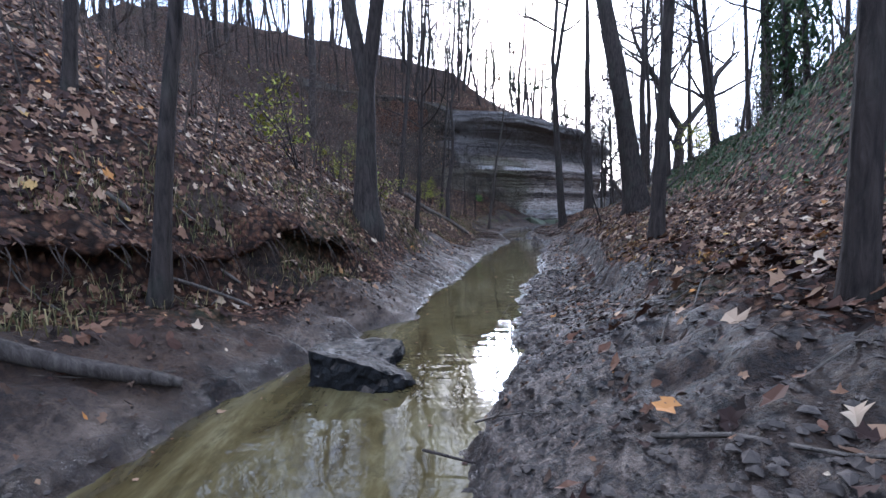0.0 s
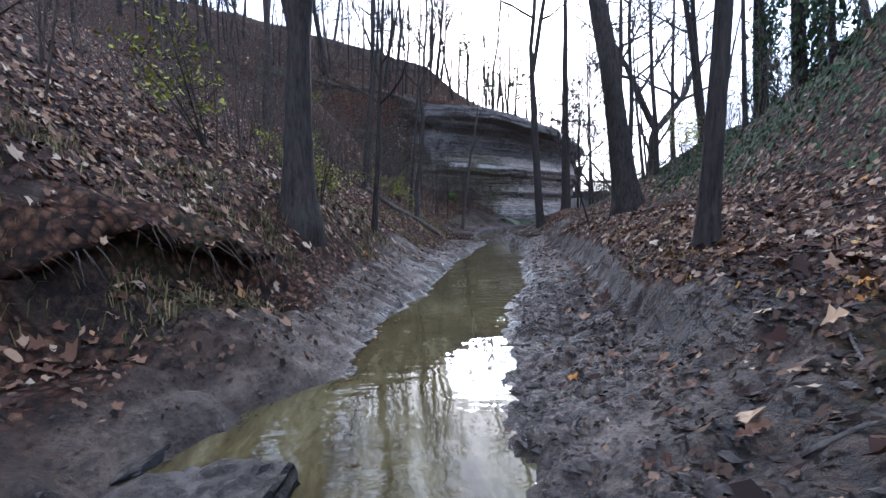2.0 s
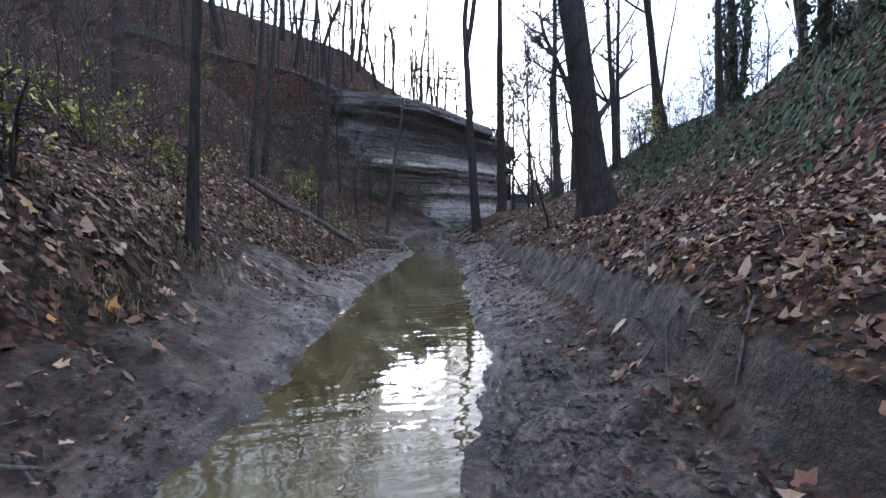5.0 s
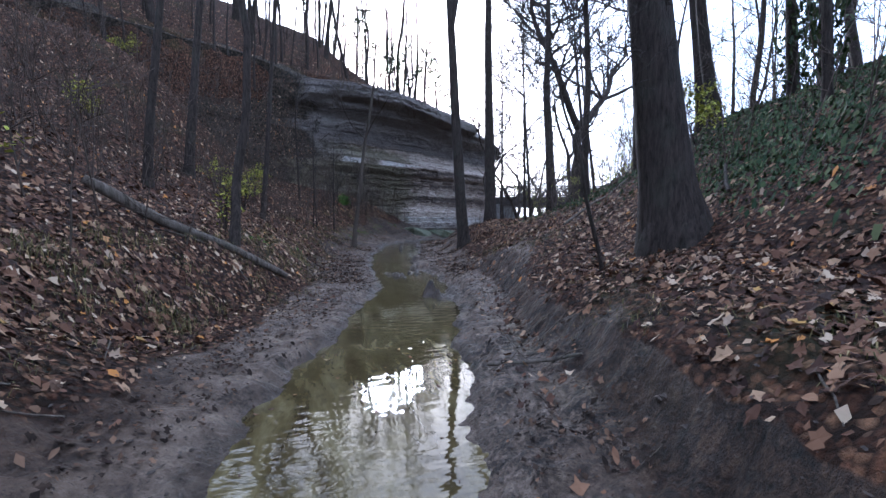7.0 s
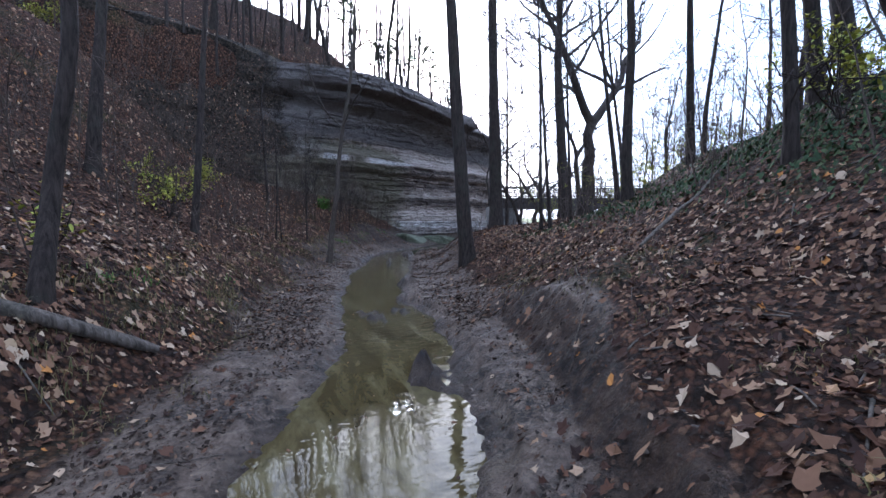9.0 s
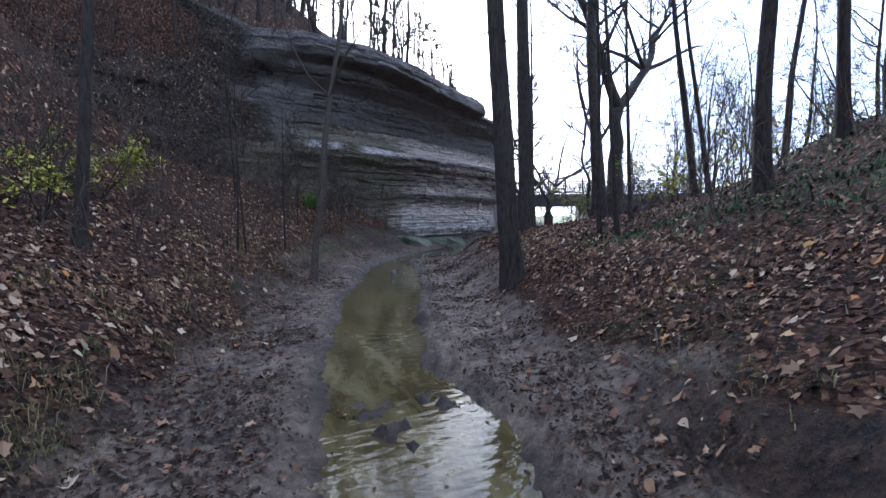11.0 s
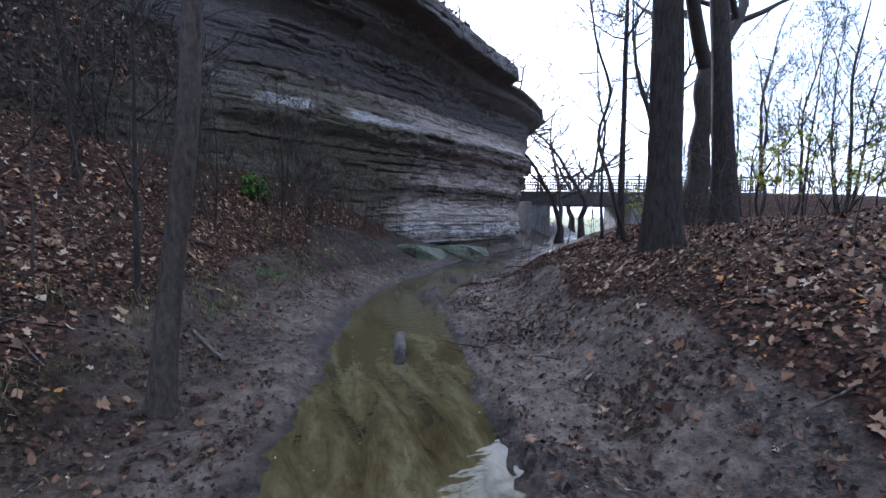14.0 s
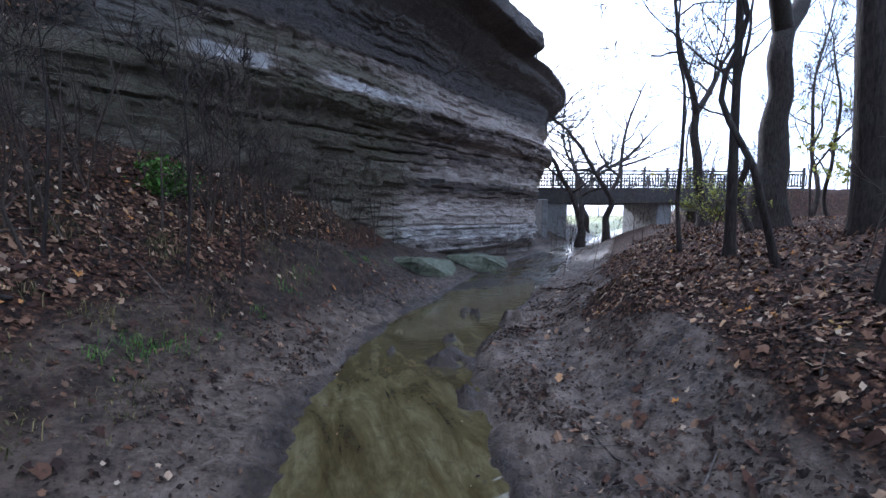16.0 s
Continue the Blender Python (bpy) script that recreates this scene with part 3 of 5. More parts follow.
def litter_cover(x, y, dist, left_side):
    """How densely dead leaves lie, 0 to 1."""
    rim = np.where(left_side, np.interp(y, [4, 8, 12, 16, 20, 26, 28, 30, 33], [1.05, 0.85, 1.1, 1.35, 1.45, 1.6, 1.6, 2.2, 3.0]), np.interp(y, [4, 5, 6.5, 8, 10, 12, 14, 18, 21, 25, 30], [1.7, 1.3, 1.15, 1.2, 1.05, 1.2, 1.3, 1.5, 1.75, 1.8, 2.0]))
    patch = fbm(x * 0.8, y * 0.8, 0, 3, 61)
    return smooth(-0.35, 0.45, dist - rim + 0.6 * patch)


set_attr(me, "wet", smooth(0.14, -0.02, dist + 0.14 * fbm(gx * 2.6, gy * 2.6, 0, 3, 41)))
set_attr(me, "tread", np.where(gx > right, np.interp(gy, [10, 18], [1.0, 0.0]), np.interp(gy, [27.5, 29], [0.0, 1.0])))
_, tilt_x, tilt_y = slope_at(gx, gy, False)
set_attr(me, "litter", litter_cover(gx, gy, dist + 0.3, left > gx) * (1 - smooth(0.9, 1.4, np.hypot(tilt_x, tilt_y)) * smooth(2.2, 1.6, dist)))
set_attr(me, "earth", np.clip(smooth(0.6, 1.1, np.hypot(tilt_x, tilt_y)) * smooth(0.2, 0.5, dist) + np.where(left > gx, 0.5 * smooth(0.35, 0.8, dist) * smooth(18, 21, gy), 0) + litter_cover(gx, gy, dist + np.interp(gy, [9, 13], [0.75, 0.3]), left > gx) * (0.6 + 0.6 * smooth(-0.3, 0.3, fbm(gx * 1.3, gy * 1.3, 0, 3, 43))) + np.where(left > gx, 0.65 * smooth(0.1, 0.45, dist) * smooth(14, 11, gy), 0.6 * smooth(8, 5, gy) * smooth(0.25, 0.9, dist)), 0, 1))
set_attr(me, "field", smooth(46, 52, gy + 0.35 * (gx - 20)) * smooth(-6, 3, gx - 0.3 * gy))
tagged(new("ground", me), "muddy creek bed and leaf-strewn banks rising to wooded slopes", "ground", kind="structure")

# ---------------------------------------------------------------- creek
wy = np.concatenate([np.arange(-40, 3, 1.0), np.arange(3, 36, 0.1), np.arange(36, 90, 0.7)])
wl, wr = shores(wy)
wide = np.linspace(0, 1, 14)
wx = (wl - 0.55)[:, None] * (1 - wide)[None] + (wr + 0.55)[:, None] * wide[None]
me = mesh_of("creek_water", np.stack([wx, np.repeat(wy[:, None], 14, 1), np.zeros_like(wx)], -1).reshape(-1, 3), grid_faces(len(wy), 14), WATER)
tagged(new("water", me), "shallow olive-brown creek water mirroring the pale sky", "water", kind="structure")

# ---------------------------------------------------------------- cliff
def smooth_line(points, step):
    p = np.array(points, float)
    s = np.concatenate([[0], np.cumsum(np.hypot(*np.diff(p, axis=0).T))])
    u = np.arange(0, s[-1], step)
    line = np.stack([np.interp(u, s, p[:, 0]), np.interp(u, s, p[:, 1])], 1)
    k = int(1.2 / step)
    padded = np.concatenate([np.repeat(line[:1], k, 0), line, np.repeat(line[-1:], k, 0)])
    kernel = np.hanning(2 * k + 3)[1:-1]
    kernel /= kernel.sum()
    line = np.stack([np.convolve(padded[:, n], kernel, "valid") for n in (0, 1)], 1)
    t = np.gradient(line, axis=0)
    t /= np.linalg.norm(t, axis=1)[:, None]
    return u[: len(line)], line, np.stack([t[:, 1], -t[:, 0]], 1)


def build_cliff():
    s, line, out = smooth_line(CLIFF, 0.05)
    keep = (s > 9) & (s < 38)
    s, line, out = s[keep], line[keep], out[keep]
    rng = np.random.RandomState(4)
    # beds of stone, each with its own thickness and set-back
    beds, z = [], -0.5
    while z < 8.5:
        thick = rng.choice([0.05, 0.075, 0.11, 0.17, 0.28], p=[.28, .3, .22, .13, .07])
        beds.append((z, z + thick, rng.choice([-0.07, -0.02, 0.0, 0.02, 0.045], p=[.1, .25, .32, .23, .1])))
        z += thick
    levels = np.arange(-0.4, 6.95, 0.036)
    top = top_height(np.zeros_like(s), s)
    zz = levels[None] * np.ones_like(s)[:, None]
    zz = np.where(zz > 3, 3 + (zz - 3) * ((top[:, None] - 3) / (6.95 - 3)), zz)
    ss = s[:, None] * np.ones_like(levels)[None]
    dip = zz + 0.12 * vnoise(ss * 0.2, 0.5, 0, 71) + 0.035 * vnoise(ss * 1.1, zz * 0.4, 0, 72) + 0.022 * vnoise(ss * 6, zz * 3, 0, 70)
    off, tone = np.zeros_like(zz), np.zeros_like(zz)
    for k, (a, b, set_back) in enumerate(beds):
        inside = ((dip >= a) & (dip < b)).astype(float)
        chip = fbm(ss * 0.7 + 31.7 * k, k * 7.3, 0, 3, 73)
        pace = rng.uniform(0.9, 2.8) * (0.16 / (b - a)) ** 0.4
        cut = ss * pace + 0.3 * vnoise(ss * 2.1, zz * 2.4 + k, 0, 67) + 3.7 * k
        block = lattice(np.floor(cut).astype(np.int64), np.int64(k), np.int64(3), 74) * 2 - 1
        joint = smooth(0.09, 0.0, np.minimum(cut % 1.0, 1 - cut % 1.0))
        shade = lattice(np.floor(cut).astype(np.int64), np.int64(k), np.int64(8), 75)
        tone += inside * np.clip(0.5 + 0.9 * vnoise(0.37 * k, 5.1, 0, 68) + 0.5 * (shade - 0.5), 0, 1)
        off += inside * (set_back + 0.05 * chip + 0.03 * block - 0.045 * joint - 0.09 * (shade > 0.9))
    off *= 0.75
    # the cap is one massive bed, weathered round
    rel = np.where(zz > 3, 3 + (zz - 3) * (3.95 / (top[:, None] - 3)), zz)
    off *= 1 - 0.55 * smooth(4.5, 5.0, rel) * smooth(23, 27, ss)
    # main ledges: foot, pale lip, recess, cap
    cap_end = np.interp(s, [0, 10, 18, 28, 33, 35.5, 42], [0.3, 0.4, 1.1, 1.15, 0.95, 0.8, 0.4])[:, None]
    ledge = np.interp(rel.ravel(), [-0.4, 0.4, 0.55, 1.5, 1.7, 2.85, 3.35, 3.5, 4.05, 4.3, 5.2, 5.75], [-.25, -.2, .05, .0, -.12, .05, .1, .32, .36, .02, -.04, .02]).reshape(rel.shape)
    off += ledge + (0.75 * cap_end - 0.1) * smooth(5.6, 6.15, rel + 0.12 * vnoise(ss * 0.5, 3.1, 0, 75)) + 0.25 * cap_end * smooth(6.2, 6.4, rel)
    off += 0.25 * fbm(ss * 0.22, zz * 0.3, 0, 3, 76) + 0.06 * fbm(ss * 3.2, zz * 5.5, 0, 4, 77, 0.7) - 0.3 * smooth(0.62, 0.75, fbm(ss * 0.8, zz * 0.35, 0, 3, 80))
    # the topmost bed juts out as far as a sharp break, past which the rounded shoulder steps back
    brow = smooth(28.7, 28.3, ss + 0.15 * vnoise(zz * 3.0, 2.2, 0, 81))
    off += 0.5 * brow * smooth(17, 22, ss) * smooth(6.25, 6.36, rel) - 0.55 * (1 - brow) * smooth(6.1, 6.95, rel) ** 2
    off += 0.22 * smooth(28.5, 31, ss) * smooth(4.4, 4.9, rel) * smooth(6.2, 5.4, rel)
    # big blocks fallen out along steep joints, and deep slots under the harder beds
    block = np.floor(ss / 1.3 + 0.35 * np.floor(zz / 0.55))
    off -= 0.1 * (lattice(block.astype(np.int64), np.floor(zz / 0.55).astype(np.int64), np.int64(5), 86) > 0.78) * smooth(4.6, 4.2, rel)
    slot = vnoise(ss * 0.25, np.floor(dip / 0.24) * 3.7, 0, 87)
    off -= 0.13 * smooth(0.42, 0.7, slot) * smooth(0.05, 0.02, dip % 0.24)
    off -= 0.2 * smooth(6.7, 6.95, rel)
    # towards the hillside soil and leaves bury all but a few ledges
    soil = smooth(20.3, 14.8, ss + 1.6 * fbm(ss * 0.5, zz * 0.7, 0, 3, 83) - 0.5 * smooth(4.6, 6.5, rel))
    shelf = 0.3 * smooth(4.9, 5.0, rel) * smooth(5.5, 5.2, rel) + 0.22 * smooth(3.3, 3.4, rel) * smooth(3.9, 3.6, rel)
    off = off * (1 - soil) + soil * (0.7 - 0.29 * zz + shelf * smooth(-0.1, 0.4, vnoise(ss * 0.4, 1.7, 0, 84)) + 0.12 * fbm(ss * 0.9, zz * 0.9, 0, 4, 85, 0.6))
    x = line[:, 0][:, None] + out[:, 0][:, None] * off
    y = line[:, 1][:, None] + out[:, 1][:, None] * off
    z = zz + 0.015 * fbm(ss * 3, zz * 3, 0, 2, 78)
    # turf on top, running back into the hill
    for back in (0.2, -0.1, -0.5, -1.0, -1.5, -2.0):
        at = back - 1.4 * soil[:, -1]
        bx, by = line[:, 0] + out[:, 0] * at, line[:, 1] + out[:, 1] * at
        hz = top_height(np.maximum(-at, 0), s) + 0.06 * fbm(bx * 1.3, by * 1.3, 0, 2, 79) + (0.05 if back > -0.9 else -0.12)
        x, y, z = np.c_[x, bx], np.c_[y, by], np.c_[z, hz]
    me = mesh_of("cliff", np.stack([x, y, z], -1).reshape(-1, 3), grid_faces(len(s), x.shape[1])[:, ::-1], ROCK, False)
    full = lambda a: np.c_[a, np.zeros((len(s), 6))]
    set_attr(me, "tone", full(tone))
    set_attr(me, "soil", np.c_[soil * (1 - 0.35 * np.minimum(shelf * 6, 1)), np.ones((len(s), 6))])
    # the lip's pale stone also paints in sky light on the ledge
    lip = smooth(3.7, 3.74, rel) * smooth(4.02, 3.94, rel) * smooth(17.2, 18.6, ss) * smooth(25.8, 24.0, ss) * (0.3 + 1.1 * tone) * smooth(-0.35, 0.15, vnoise(ss * 0.9, 4.4, 0, 88))
    foot = 1.3 * smooth(0.35, 0.5, rel) * smooth(1.5, 1.05, rel) * smooth(22.3, 23.5, ss) * smooth(34.5, 32.5, ss)
    face = (0.1 + 0.55 * tone) * smooth(22.5, 27, ss) * smooth(4.3, 3.2, rel)
    set_attr(me, "pale", full(np.maximum(np.maximum(lip, foot), face)))
    set_attr(me, "moss", np.c_[1.0 * smooth(25.5, 22, ss + 0.6 * vnoise(ss * 0.8, zz * 0.8, 0, 89)) * smooth(4.75, 4.2, rel) * (1 - 0.9 * np.minimum(lip, 1)) + 0.3 * smooth(29, 23, ss) + 0.35 * smooth(22, 14, ss), np.ones((len(s), 6))])
    # cap and recess carry painted shade besides their dark stone; left and foot darker too
    set_attr(me, "stain_shade", np.c_[np.maximum(np.maximum(smooth(4.3, 5.0, rel) * 0.95, 0.75 * smooth(22.5, 18.0, ss) * smooth(3.0, 4.3, zz)), 0.55 * smooth(0.55, 0.3, rel)), np.zeros((len(s), 6))])
    global FACE
    FACE = np.stack([x, y, z], -1)[:, :-6][(soil > 0.6) & (zz > 1.5)]
    tagged(new("cliff", me), "layered sandstone cliff with pale bands and a dark overhanging cap", "cliff", kind="structure")


build_cliff()

# ---------------------------------------------------------------- trees
def tube(points, radii, sides, lumps=0.0, seed=0):
    """A tapered tube along points."""
    p = np.asarray(points, float)
    n = len(p)
    t = np.gradient(p, axis=0)
    t /= np.linalg.norm(t, axis=1)[:, None] + 1e-9
    ref = np.array([0.0, 0.0, 1.0]) if abs(t[0, 2]) < 0.8 else np.array([1.0, 0.0, 0.0])
    a = np.cross(t, ref)
    a /= np.linalg.norm(a, axis=1)[:, None] + 1e-9
    b = np.cross(t, a)
    ang = np.arange(sides) * 2 * math.pi / sides
    r = np.asarray(radii, float)[:, None] * np.ones(sides)[None]
    if lumps:
        r = r * (1 + lumps * vnoise(np.cos(ang)[None] * 1.7 + seed, np.sin(ang)[None] * 1.7, p[:, 2:3] * 0.9, seed) + 0.4 * lumps * vnoise(np.cos(ang)[None] * 4 + seed, np.sin(ang)[None] * 4, p[:, 2:3] * 3, seed + 1))
    v = p[:, None] + r[..., None] * (np.cos(ang)[None, :, None] * a[:, None] + np.sin(ang)[None, :, None] * b[:, None])
    i = (np.arange(n - 1)[:, None] * sides + np.arange(sides)[None]).ravel()
    j = (np.arange(n - 1)[:, None] * sides + (np.arange(sides)[None] + 1) % sides).ravel()
    return v.reshape(-1, 3), np.stack([i, j, j + sides, i + sides], 1)


class Soup:
    """Collects tubes and leaves into one mesh."""

    def __init__(self):
        self.v, self.q, self.t, self.n = [], [], [], 0

    def __bool__(self):
        return True

    def add(self, v, f):
        f = np.asarray(f) + self.n
        (self.q if f.shape[1] == 4 else self.t).append(f)
        self.v.append(v)
        self.n += len(v)

    def mesh(self, name, material, soft=True):
        faces = [np.concatenate(g) for g in (self.q, self.t) if g]
        return mesh_of(name, np.concatenate(self.v), faces, material, soft)


def unit(v):
    return v / (np.linalg.norm(v) + 1e-9)


def wander(rng, start, way, length, steps, bend, rise):
    """A crooked line."""
    pts, d = [np.array(start, float)], unit(np.array(way, float))
    for _ in range(steps):
        d = unit(d + rng.normal(0, bend, 3) + np.array([0, 0, rise]))
        pts.append(pts[-1] + d * length / steps)
    return np.array(pts)


COARSE, THIN = False, 0.0035


def branch(rng, soup, start, way, length, radius, level, twigs, rise=0.06, fine=None):
    """A limb with all that grows from it; fine: where its twigs go, if not with the limb."""
    steps = ((4, 3, 1, 1) if COARSE else (7, 4, 2, 1))[min(level, 3)]
    pts = wander(rng, start, way, length, steps, 0.16 + 0.05 * level, rise)
    rad = np.maximum(radius * np.linspace(1, 0.28, len(pts)), THIN)
    soup.add(*tube(pts, rad, ((5, 3, 3, 3) if COARSE else (7, 4, 3, 3))[min(level, 3)]))
    if level >= twigs:
        return
    count = max(2, int(rng.uniform(0.75, 1.25) * ((5, 5, 2) if COARSE else (6, 5, 4))[min(level, 2)]))
    for k in range(count):
        f = rng.uniform(0.25, 1.0)
        i = min(int(f * (len(pts) - 1)), len(pts) - 2)
        at = pts[i] + (pts[i + 1] - pts[i]) * (f * (len(pts) - 1) - i)
        along = unit(pts[i + 1] - pts[i])
        turn = unit(np.cross(along, rng.normal(0, 1, 3)))
        d = unit(along * rng.uniform(0.5, 0.9) + turn * rng.uniform(0.5, 0.95) + np.array([0, 0, 0.12]))
        branch(rng, fine or soup, at, d, length * rng.uniform(0.35, 0.62), radius * (1 - 0.65 * f) * rng.uniform(0.4, 0.62), level + 1, twigs, rise)


def make_tree(name, label, base, top, radius, height, seed, first=0.35, limbs=9, twigs=3, flare=0.7, fork=None, material=None, spread=0.32, wobble=0.1, sides=14, limb_way=None, limb_size=0.45, crook=0.0):
    """A bare tree. base: where it stands; top: a point that the trunk runs through; fork: height share at which it splits in two."""
    rng = np.random.RandomState(seed)
    material = material or BARK
    base, top = np.array(base, float), np.array(top, float)
    root = tagged(new(name), label, "tree", kind="")
    root.location = base
    way = unit(top - base)
    n = 26
    f = np.linspace(0, 1, n) ** 1.35
    span = fork * height if fork else height
    drop = 0.35
    h = -drop + f * (span + drop)
    straight = np.interp(h, [0, height * 0.4, height], [1, 1, 0.75])
    pts = np.stack([way[0] / max(way[2], 0.3) * h * straight, way[1] / max(way[2], 0.3) * h * straight, h], 1)
    ph = rng.uniform(0, 50, 2)
    sway = np.stack([vnoise(h * 0.35, ph[0], 0, seed), vnoise(h * 0.35, ph[1], 0, seed + 3)], 1)
    pts[:, :2] += wobble * np.clip(h, 0, 3)[:, None] / 3 * sway
    pts[:, :2] += crook * (np.stack([vnoise(h * 1.15, ph[1], 0, seed + 5), vnoise(h * 1.15, ph[0], 0, seed + 7)], 1) - [[vnoise(0, ph[1], 0, seed + 5), vnoise(0, ph[0], 0, seed + 7)]])
    end = 0.62 if fork else 0.12
    rad = radius * (1 - (1 - end) * np.clip(h / span, 0, 1) ** 0.9) * (1 + flare * np.exp(-np.clip(h + 0.05, 0, 9) / (radius * 1.5 + 0.05)))
    soup = Soup()
    soup.add(*tube(pts, rad, sides, 0.13, seed))
    if flare > 0.5:
        for k in range(5):
            a = rng.uniform(0, 0.6) + k * 1.256
            d = np.array([math.cos(a), math.sin(a), 0])
            toe = np.array([d * radius * 0.5 + [0, 0, radius * 1.9], d * radius * 1.05 + [0, 0, radius * 0.6], d * radius * 1.5 + [0, 0, -0.05], d * radius * 1.9 + [0, 0, -0.35]])
            soup.add(*tube(toe, radius * np.array([0.42, 0.42, 0.3, 0.16]), 7))
    part("trunk", soup.mesh("trunk", material), root)

    def limb(start, d, length, r, level=0):
        s, fine = Soup(), None if COARSE else Soup()
        branch(rng, s, start, d, length, r, level, twigs, 0.06, fine)
        hang_twigs(part("limb", s.mesh("limb", material), root), fine)

    def hang_twigs(ob, fine):
        if fine and fine.n:
            tagged(part("spray", fine.mesh("spray", material), ob), kind="stuff")

    if fork:
        a = rng.uniform(0, 6.28) if limb_way is None else limb_way
        for sgn in (1, -1):
            d = unit(np.array([math.cos(a) * sgn * spread, math.sin(a) * sgn * spread, 1.0]))
            s, fine = Soup(), Soup()
            stem = wander(rng, pts[-1], d, height - span, 10, 0.05 + 0.4 * crook, 0.05)
            srad = radius * 0.6 * np.linspace(1, 0.22, len(stem))
            s.add(*tube(stem, srad, 9))
            for k in range(limbs):
                i = rng.randint(2, len(stem) - 1)
                turn = unit(np.array([*rng.normal(0, 1, 2), 0.55]))
                branch(rng, fine, stem[i], turn, height * rng.uniform(0.1, 0.2) * (1.7 if spread > 0.25 else 1), srad[i] * 0.62, 1, twigs)
            hang_twigs(part("limb", s.mesh("limb", material), root), fine)
        return root
    for k in range(limbs):
        g = rng.uniform(first, 0.98)
        i = int(np.clip(np.searchsorted(h, g * span), 1, n - 1))
        a = rng.uniform(0, 6.28)
        out = unit(np.array([math.cos(a), math.sin(a), rng.uniform(0.45, 1.1)]))
        limb(pts[i], out, height * limb_size * rng.uniform(0.5, 1.0) * (1.15 - g), rad[i] * rng.uniform(0.35, 0.6))
    return root


def gh(x, y):
    return float(ground(np.array([x]), np.array([y]), False)[0])


def tree_at(name, label, base, up, width, height, seed, **more):
    z = gh(base[0], base[1])
    return make_tree(name, label, (base[0], base[1], z), (up[0], up[1], max(up[2], z + 1)), width / 2, height, seed, **more)


# trees beside the creek
tree_at("tree", "slender dark tree leaning slightly on the muddy bank", (-0.54, 5.68), (-0.41, 5.75, 1.97), 0.095, 7, 11, first=0.45, limbs=7, twigs=2, flare=0.35)
tree_at("tree", "stout double-stemmed tree with flared roots on the slope", (0.2, 8.62), (0.24, 8.64, 2.5), 0.33, 12, 12, fork=0.145, limbs=10, spread=0.17, limb_way=0.2, twigs=2, flare=0.45)
tree_at("tree", "twin-stemmed dark tree at the bank top", (2.42, 4.48), (2.42, 4.5, 1.5), 0.085, 9, 13, first=0.5, limbs=6, twigs=2, flare=0.4)
tree_at("tree", "slender second stem beside a dark tree", (2.52, 4.45), (2.56, 4.45, 1.5), 0.06, 9, 14, first=0.5, limbs=6, twigs=2, flare=0.4)
tree_at("tree", "thin young tree with spreading bare branches", (0.78, 10.3), (1.02, 10.33, 2.9), 0.085, 6, 15, first=0.25, limbs=12, flare=0.3, wobble=0.2)
tree_at("tree", "crooked thin tree bending over the leaf slope", (1.5, 15.5), (1.66, 15.52, 3.0), 0.13, 8, 16, first=0.35, limbs=9, flare=0.4, wobble=0.2, crook=0.16)
tree_at("tree", "slender dark tree on the leaf-covered flat", (3.19, 7.05), (3.25, 7.03, 2.15), 0.125, 10, 17, first=0.5, limbs=8, twigs=2, flare=0.4)
tree_at("tree", "massive dark trunk leaning, with flared roots in leaves", (5.92, 12.8), (5.65, 12.95, 2.89), 0.46, 17, 18, first=0.5, limbs=9, twigs=2, flare=0.7, sides=22)
tree_at("tree", "tall creekside tree forking high above the mud", (6.5, 20.2), (6.2, 20.2, 3.9), 0.32, 16, 19, fork=0.36, limbs=9, spread=0.2, limb_way=0.0, flare=0.35, sides=18)
tree_at("tree", "tall straight dark tree in fallen leaves", (9.07, 24.08), (9.0, 24.15, 4.97), 0.43, 17, 20, first=0.6, limbs=8, flare=0.4, sides=18)
THIN = 0.006
tree_at("tree", "large straight tree standing on the leafy flat", (13.1, 26.1), (13.0, 26.3, 4.9), 0.48, 16, 21, first=0.4, limbs=13, flare=0.4, sides=16)
tree_at("oak_tree", "huge spreading oak with heavy crooked limbs", (17.1, 29.9), (17.0, 30.1, 7.5), 0.78, 14, 22, fork=0.36, limbs=10, spread=0.75, limb_way=0.15, flare=0.5, sides=18, crook=0.22)
THIN = 0.0045
tree_at("tree", "straight medium tree on the ivy slope", (9.1, 18.45), (9.05, 18.5, 4.6), 0.21, 11, 23, first=0.3, limbs=12, flare=0.4)
tree_at("tree", "thin straight tree in fallen leaves", (8.85, 20.65), (8.7, 20.8, 3.4), 0.10, 8, 24, first=0.28, limbs=12, flare=0.3)
tree_at("tree", "thin dark tree on the leaf slope", (-0.1, 17.6), (0.08, 17.62, 3.7), 0.15, 9, 25, first=0.4, limbs=8, flare=0.4)
tree_at("tree", "dark slope tree below the rock ledge", (-0.3, 20.8), (-0.1, 20.85, 4.4), 0.22, 10, 26, first=0.4, limbs=9, flare=0.4)
tree_at("tree", "slim tree on the leafy slope", (1.37, 20.1), (1.62, 20.16, 4.3), 0.13, 9, 27, first=0.4, limbs=8, flare=0.3)
tree_at("tree", "pale crooked young tree at the mud's edge", (3.74, 22.93), (4.22, 22.9, 3.5), 0.15, 8, 28, first=0.35, limbs=8, flare=0.5, wobble=0.1, material=BARK_PALE, crook=0.06)
tree_at("tree", "thin tree on the leafy flat", (9.0, 21.3), (8.85, 21.4, 5.8), 0.10, 8, 29, first=0.25, limbs=12, flare=0.3)
